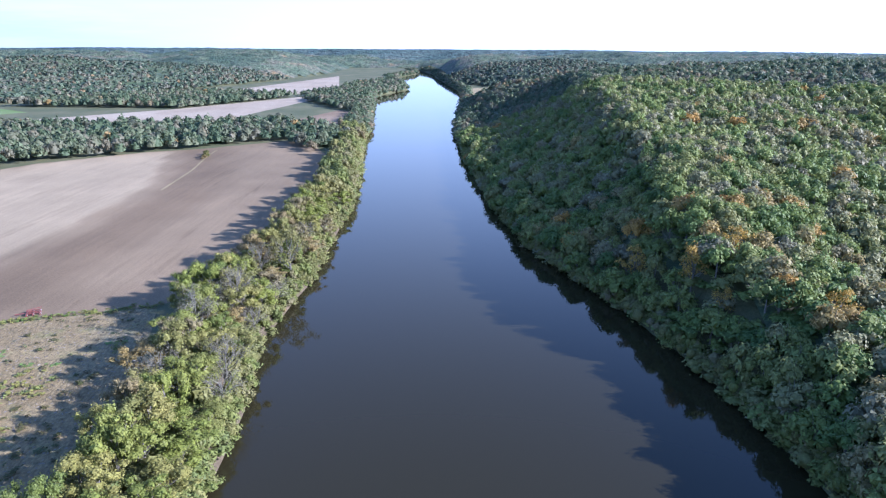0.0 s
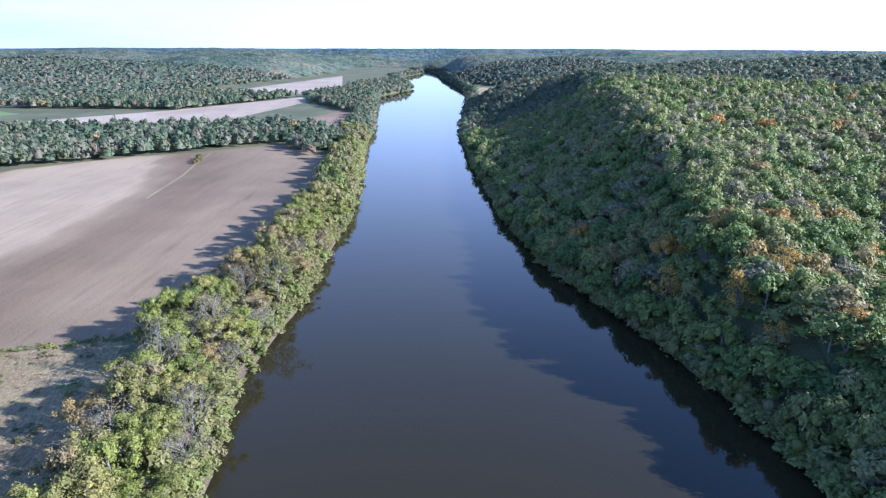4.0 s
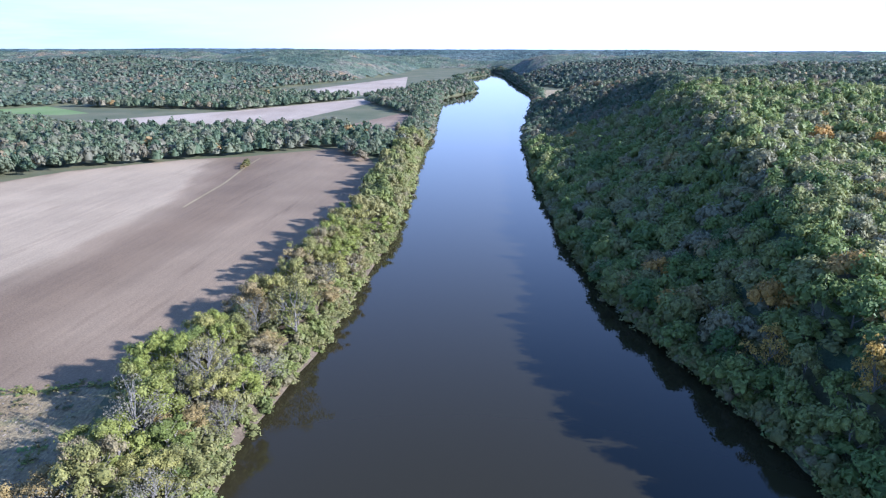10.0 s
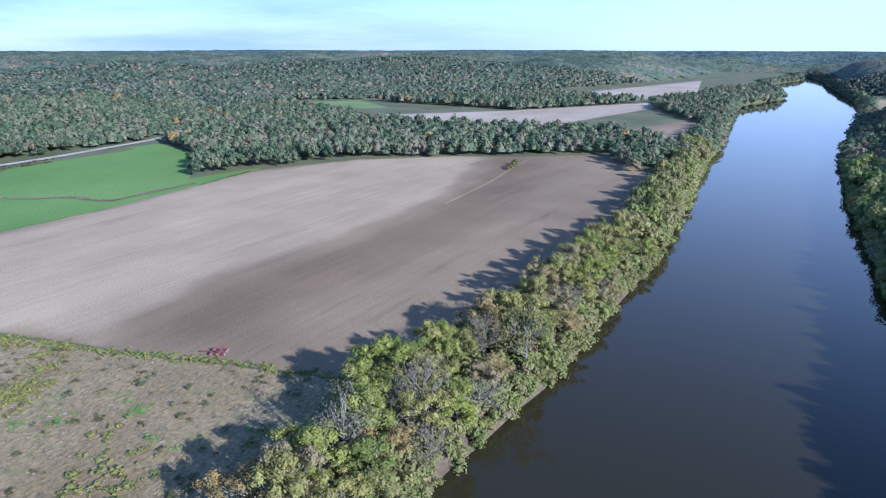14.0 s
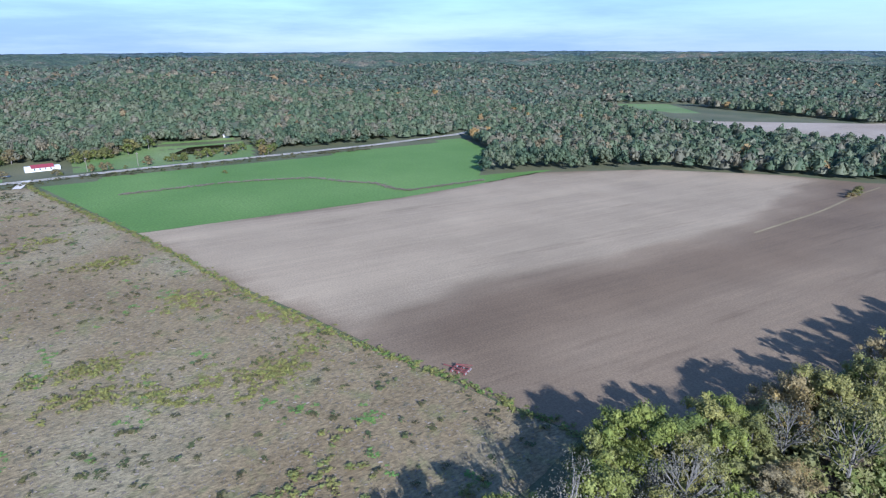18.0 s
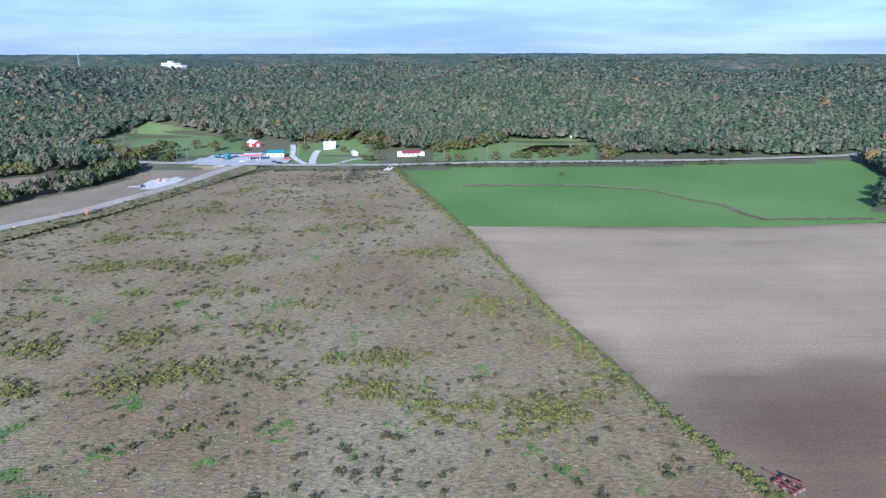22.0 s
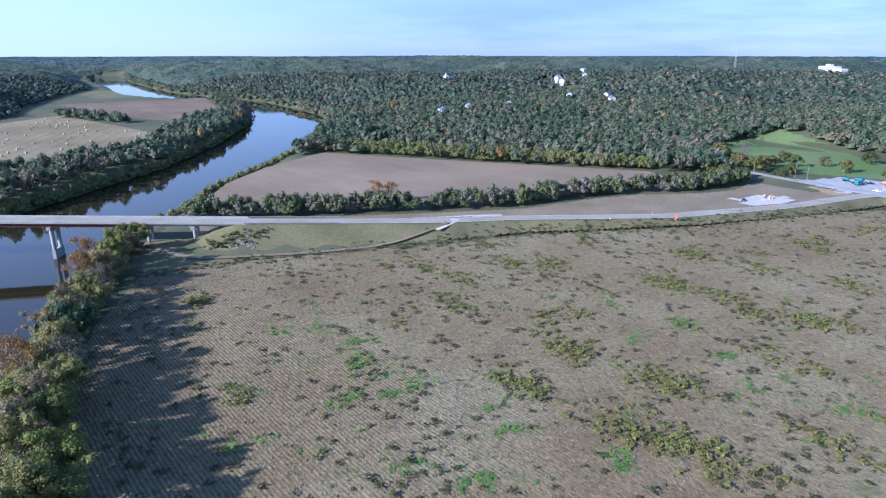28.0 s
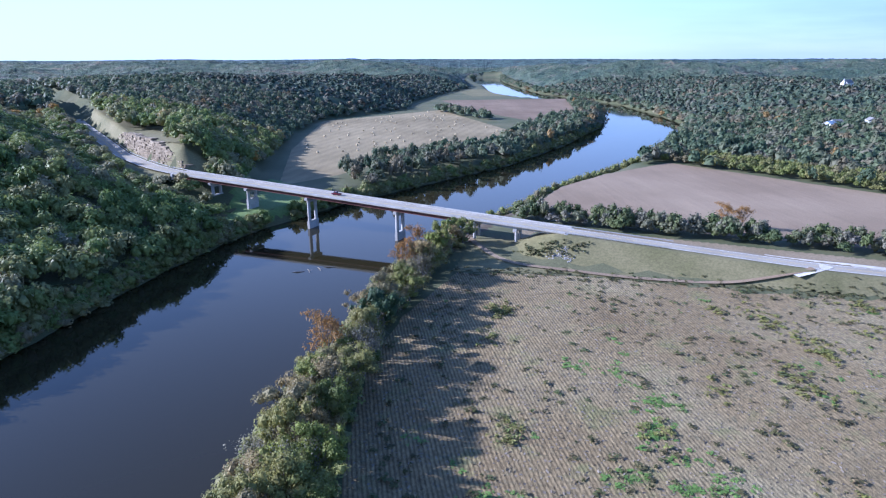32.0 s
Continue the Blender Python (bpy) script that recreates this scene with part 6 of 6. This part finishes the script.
plant("dead_tree", BARE[1], (-423, 55, 0), 15, 14, 1.0, "bare whitened dead tree in the fallow field")

# ---- fallow field cover ----
def cover(name, pts, templates, mat, label, wide, tall, seed, category="weeds"):
    return wood(name, pts, templates, mat, label, wide, tall, seed, category=category)


x, y = scatter(-470, -70, -140, 195, 1.35, 41, 0.5)
keep = distance(x, y, WEED) < -0.5
clump = waves(x, y, 38, 51) + 0.6 * waves(x, y, 14, 52)
far_off = np.clip((np.hypot(x + 60, y - 110) - 120) / 300, 0, 1)
keep &= np.random.RandomState(3).rand(x.size) < 0.75 - 0.5 * far_off
blade_v = np.array([(-0.5, 0, 0), (0.5, 0.1, 0), (0.35, 0.35, 0.9), (-0.25, 0.3, 1.0)])
blade_w = np.array([(-0.4, 0, 0), (0.3, -0.1, 0), (0.1, 0.5, 0.75), (-0.45, 0.35, 0.85)])
blade_f = np.array([(0, 1, 2, 3)])
cover("dry_weeds", np.stack([x, y, 0 * x + 0.04], -1)[keep], [(blade_v, blade_f), (blade_w, blade_f)], dry_leaf, "standing dry tan weeds and broken stalks", (0.4, 1.1), (0.08, 0.22), 61)
x, y = scatter(-468, -72, -138, 192, 2.7, 42, 0.5)
q = waves(x, y, 60, 53) + 0.7 * waves(x, y, 22, 54)
rr_ = np.random.RandomState(8).rand(x.size)
inside = distance(x, y, WEED) < -2
shrub = inside & ((q > 0.25) & (rr_ < 0.36) | (rr_ < 0.09))
bush = [tree_shape(130 + k, 16, 0.21, limbs=4, lobe=0.3, wide=0.9)[1] for k in range(4)]
cover("olive_weeds", np.stack([x, y, 0 * x - 0.15], -1)[shrub], bush, olive_leaf, "low olive-brown weed clumps in the fallow field", (0.7, 3.0), (0.35, 1.1), 62)
# patches named on the plan
PATCH = [(-138, -18), (-137, -2), (-225, -8), (-231, 13), (-222, 34), (-135, 36), (-146, -3), (-222, 70), (-139, -48), (-144, -33), (-141, -11), (-162, 46), (-129, -51), (-143, -32), (-126, -6), (-279, 64), (-201, 95), (-152, 85), (-144, 51), (-129, 44), (-153, 17), (-229, 15), (-230, 130), (-211, 13), (-221, 34), (-185, 92), (-153, 111), (-230, 17), (-271, 69), (-139, 146), (-128, 157), (-139, -23), (-99, -2), (-126, 23), (-135, 35), (-152, 27), (-222, 66), (-211, 48)]
gr = np.random.RandomState(19)
gp = [np.array(c) + gr.normal(size=(16, 2)) * [2.4, 1.7] for c in PATCH]
for k in range(260):
    c = np.array([gr.uniform(-440, -85), gr.uniform(-110, 170)])
    if distance(c[:1], c[1:], WEED)[0] < -4 and waves(c[:1], c[1:], 90, 71)[0] > -0.1:
        gp.append(c + gr.normal(size=(gr.randint(2, 7), 2)) * 1.1)
gp = np.concatenate(gp)
cover("green_weeds", np.column_stack([gp, 0 * gp[:, 0] - 0.02]), bush, green_weed, "bright green low growth in wet spots of the fallow field", (0.8, 2.3), (0.12, 0.4), 69)
OLIVE = [(-296, -25), (-308, 30), (-323, 95), (-257, -11), (-191, 9), (-199, 33), (-203, 69), (-217, 133), (-263, 36), (-273, 118), (-185, 105), (-169, 103), (-159, 121), (-159, 146), (-177, 51), (-166, 10), (-223, 137), (-278, 118), (-161, 146), (-169, 106), (-300, 0), (-310, 60), (-318, 80), (-345, 60), (-240, -50), (-225, -60), (-200, -55), (-182, -38), (-196, -75), (-257, -9), (-291, -24), (-264, 37), (-189, 6), (-168, 14), (-195, 33), (-170, 38), (-174, 49), (-179, 61), (-232, 45), (-162, 136), (-184, 108)]
for k in range(70):
    OLIVE.append((gr.uniform(-400, -95), gr.uniform(-105, 165)))
pts = np.concatenate([np.array(o) + gr.normal(size=(44 if k < 43 else gr.randint(8, 26), 2)) * ([3.2, 5.5] if k < 43 else [2.0, 3.4]) for k, o in enumerate(OLIVE)])
pts = pts[distance(pts[:, 0], pts[:, 1], WEED) < -1]
cover("yellow_weeds", np.column_stack([pts, 0 * pts[:, 0] - 0.1]), bush, yellow_leaf, "patches of yellow-green goldenrod in the fallow field", (1.0, 2.6), (0.5, 1.2), 63)
# grassy strip between the fields, ditch in the wheat, verge weeds
EDGE = [(-466, 84), (-432, 92), (-315, 128), (-264, 142), (-216, 153), (-192, 161), (-168, 168), (-146, 177), (-126, 185), (-110, 189), (-96, 194)]
DITCH = [(-406, 131), (-407, 162), (-408, 189), (-402, 217), (-393, 241), (-373, 253), (-356, 268), (-342, 269), (-329, 274), (-330, 330)]
SIDE = [(-462, -4), (-420, -22), (-330, -50), (-256, -88), (-218, -99), (-183, -110), (-145, -122), (-104, -128)]
def fringe(line, per, width, seed):
    r = np.random.RandomState(seed)
    out = []
    for a, b in zip(line, line[1:]):
        k = max(2, int(math.dist(a, b) * per))
        t = r.rand(k)
        out.append(np.stack([a[0] + (b[0] - a[0]) * t, a[1] + (b[1] - a[1]) * t], -1) + r.normal(size=(k, 2)) * width)
    return np.concatenate(out)


for name, line, per, width, mat, w, h, label in (
    ("edge_grass", EDGE, 2.2, 1.1, yellow_leaf, (0.8, 2.2), (0.4, 1.0), "rank yellow-green grass strip between two fields"),
    ("edge_grass", EDGE, 0.9, 0.9, bright_leaf, (0.8, 1.8), (0.3, 0.8), "green grass along the field edge"),
    ("ditch_grass", DITCH, 3.0, 0.9, dry_leaf, (0.9, 2.4), (0.4, 1.1), "dry grass along a shallow ditch in young wheat"),
    ("verge_weeds", SIDE, 2.2, 2.6, olive_leaf, (0.9, 2.4), (0.3, 0.9), "olive weeds along the foot of the highway bank"),
    ("road_weeds", [(-455, 0), (-456, 60), (-470, 110), (-476, 200), (-484, 330)], 1.4, 2.6, olive_leaf, (1.4, 3.4), (0.5, 1.5), "rough weeds beside the valley road"),
    ("lone_tree_weeds", [(-430, 35), (-425, 60), (-435, 80)], 3.0, 7.0, olive_leaf, (1.2, 3.0), (0.4, 1.0), "rough grass round a dead tree"),
):
    p = fringe(line, per, width, len(label))
    cover(name, np.column_stack([p, land(p[:, 0], p[:, 1]) - 0.1]), bush, mat, label, w, h, 64)
p = np.array([(-142, -141), (-150, -140), (-139, -145), (-136, -148), (-154, -139), (-145, -143)]).repeat(9, 0) + gr.normal(size=(54, 2)) * 2.0
p = p[off_road(p[:, 0], p[:, 1], 6.2)]
cover("embankment_brush", np.column_stack([p, land(p[:, 0], p[:, 1]) - 0.2]), bush, olive_leaf, "dark brush on the bridge embankment", (1.5, 3.5), (0.8, 2.0), 66)
# driftwood in the river
dr_ = random.Random(3)
for x, y in ((-58, 434), (-56, 431), (-61, 437), (-46, -150), (-50, -152), (-42, -149), (-54, -154)):
    log = thing("driftwood_log", (x, y, WATER), dr_.uniform(0, 180), "dark waterlogged driftwood lying in the river", "log", "driftwood")
    tv, tf = tube([np.array(p) for p in ((-2.5, 0, 0.0), (0, 0.2, 0.18), (2.4, -0.1, 0.05))], [0.16, 0.2, 0.08], 7)
    o = sheet("stem", tv, tf, bark)
    o.parent = log
    tv, tf = tube([np.array(p) for p in ((0.3, 0.2, 0.15), (0.9, 0.9, 0.5), (1.2, 1.3, 0.7))], [0.08, 0.05, 0.02], 5)
    o = sheet("branch", tv, tf, bark)
    o.parent = log


# trees along the far reaches of the river
xf, yf = scatter(-560, 80, -2300, 2350, 9.0, 44)
keep = ((yf < -560) | (yf > 640)) & (np.hypot(xf, yf) > 600)
xf, yf = xf[keep], yf[keep]
df = distance(xf, yf, RIVER)
keep = (df > -1.2) & (df < 14) & ~((xf > -398) & (yf < -1020) & (yf > -2100))
pf = np.stack([xf, yf, land(xf, yf)], -1)[keep]
wood("river_fringe", pf, FAR, vale_leaf, "trees lining the far reaches of the river", (11, 16), (7, 12), seed=18, smooth=True)


# far canopy
def canopy(name, half, gap, inner, outer, mat, label, lift=8.0, rough=3.2):
    x, y = scatter(-half, half, -half, half, gap, 31, 0.3)
    n_side = int(round(math.sqrt(x.size)))
    edge_ = np.clip(np.minimum(distance(x, y, PLAIN), distance(x, y, RIVER)) / (2.5 * gap) - 0.25, 0, 1)
    edge_ = edge_ * (ease(np.hypot(x + 40, y - 70), inner, inner + 90) if inner > 1000 else 1.0)
    z = land(x, y) + edge_ * (lift + rough * np.random.RandomState(4).uniform(-1, 1, x.size)) + 0.3
    r = np.hypot(x + 40, y - 70)
    near_ = 1.0 if inner > 1400 else gap * 0.6
    ok = (r > inner) & (r < outer) & (distance(x, y, PLAIN) > near_) & (distance(x, y, RIVER) > near_)
    if name == "rear_canopy":
        ok &= ~in_view(x, y)
    if name == "understorey":
        ok &= in_view(x, y) & off_road(x, y, 22) & (along(x, y, BELOW)[0] > 55) & (distance(x, y, BENCH) > 16)
        for c in CLEAR:
            ok &= distance(x, y, c) > 10
    f = grid_faces(n_side, n_side)
    f = f[ok[f].all(1)]
    used = np.unique(f)
    index = np.full(x.size, -1)
    index[used] = np.arange(len(used))
    tint = np.clip(0.42 + 0.22 * waves(x[used], y[used], 420, 8) + 0.2 * waves(x[used], y[used], 130, 28) + 0.3 * np.random.RandomState(6).uniform(-1, 1, len(used)), 0, 1)
    return tagged(sheet(name, np.stack([x, y, z], -1)[used], index[f], mat, True, tint), label, "trees", kind="stuff")


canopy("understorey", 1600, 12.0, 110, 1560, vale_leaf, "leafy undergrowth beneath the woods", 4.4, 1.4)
canopy("rear_canopy", 1600, 15.0, 110, 1500, far_hazed_leaf, "wooded hills on the far side of the bluff", 7.0)
canopy("far_canopy", 2700, 14.0, 1480, 2700, far_hazed_leaf, "far wooded hills in autumn colour", 8.0, 5.0)
canopy("distant_canopy", 4900, 34.0, 2640, 4900, distant_hazed_leaf, "wooded ridges out to the horizon", 8.0, 5.0)
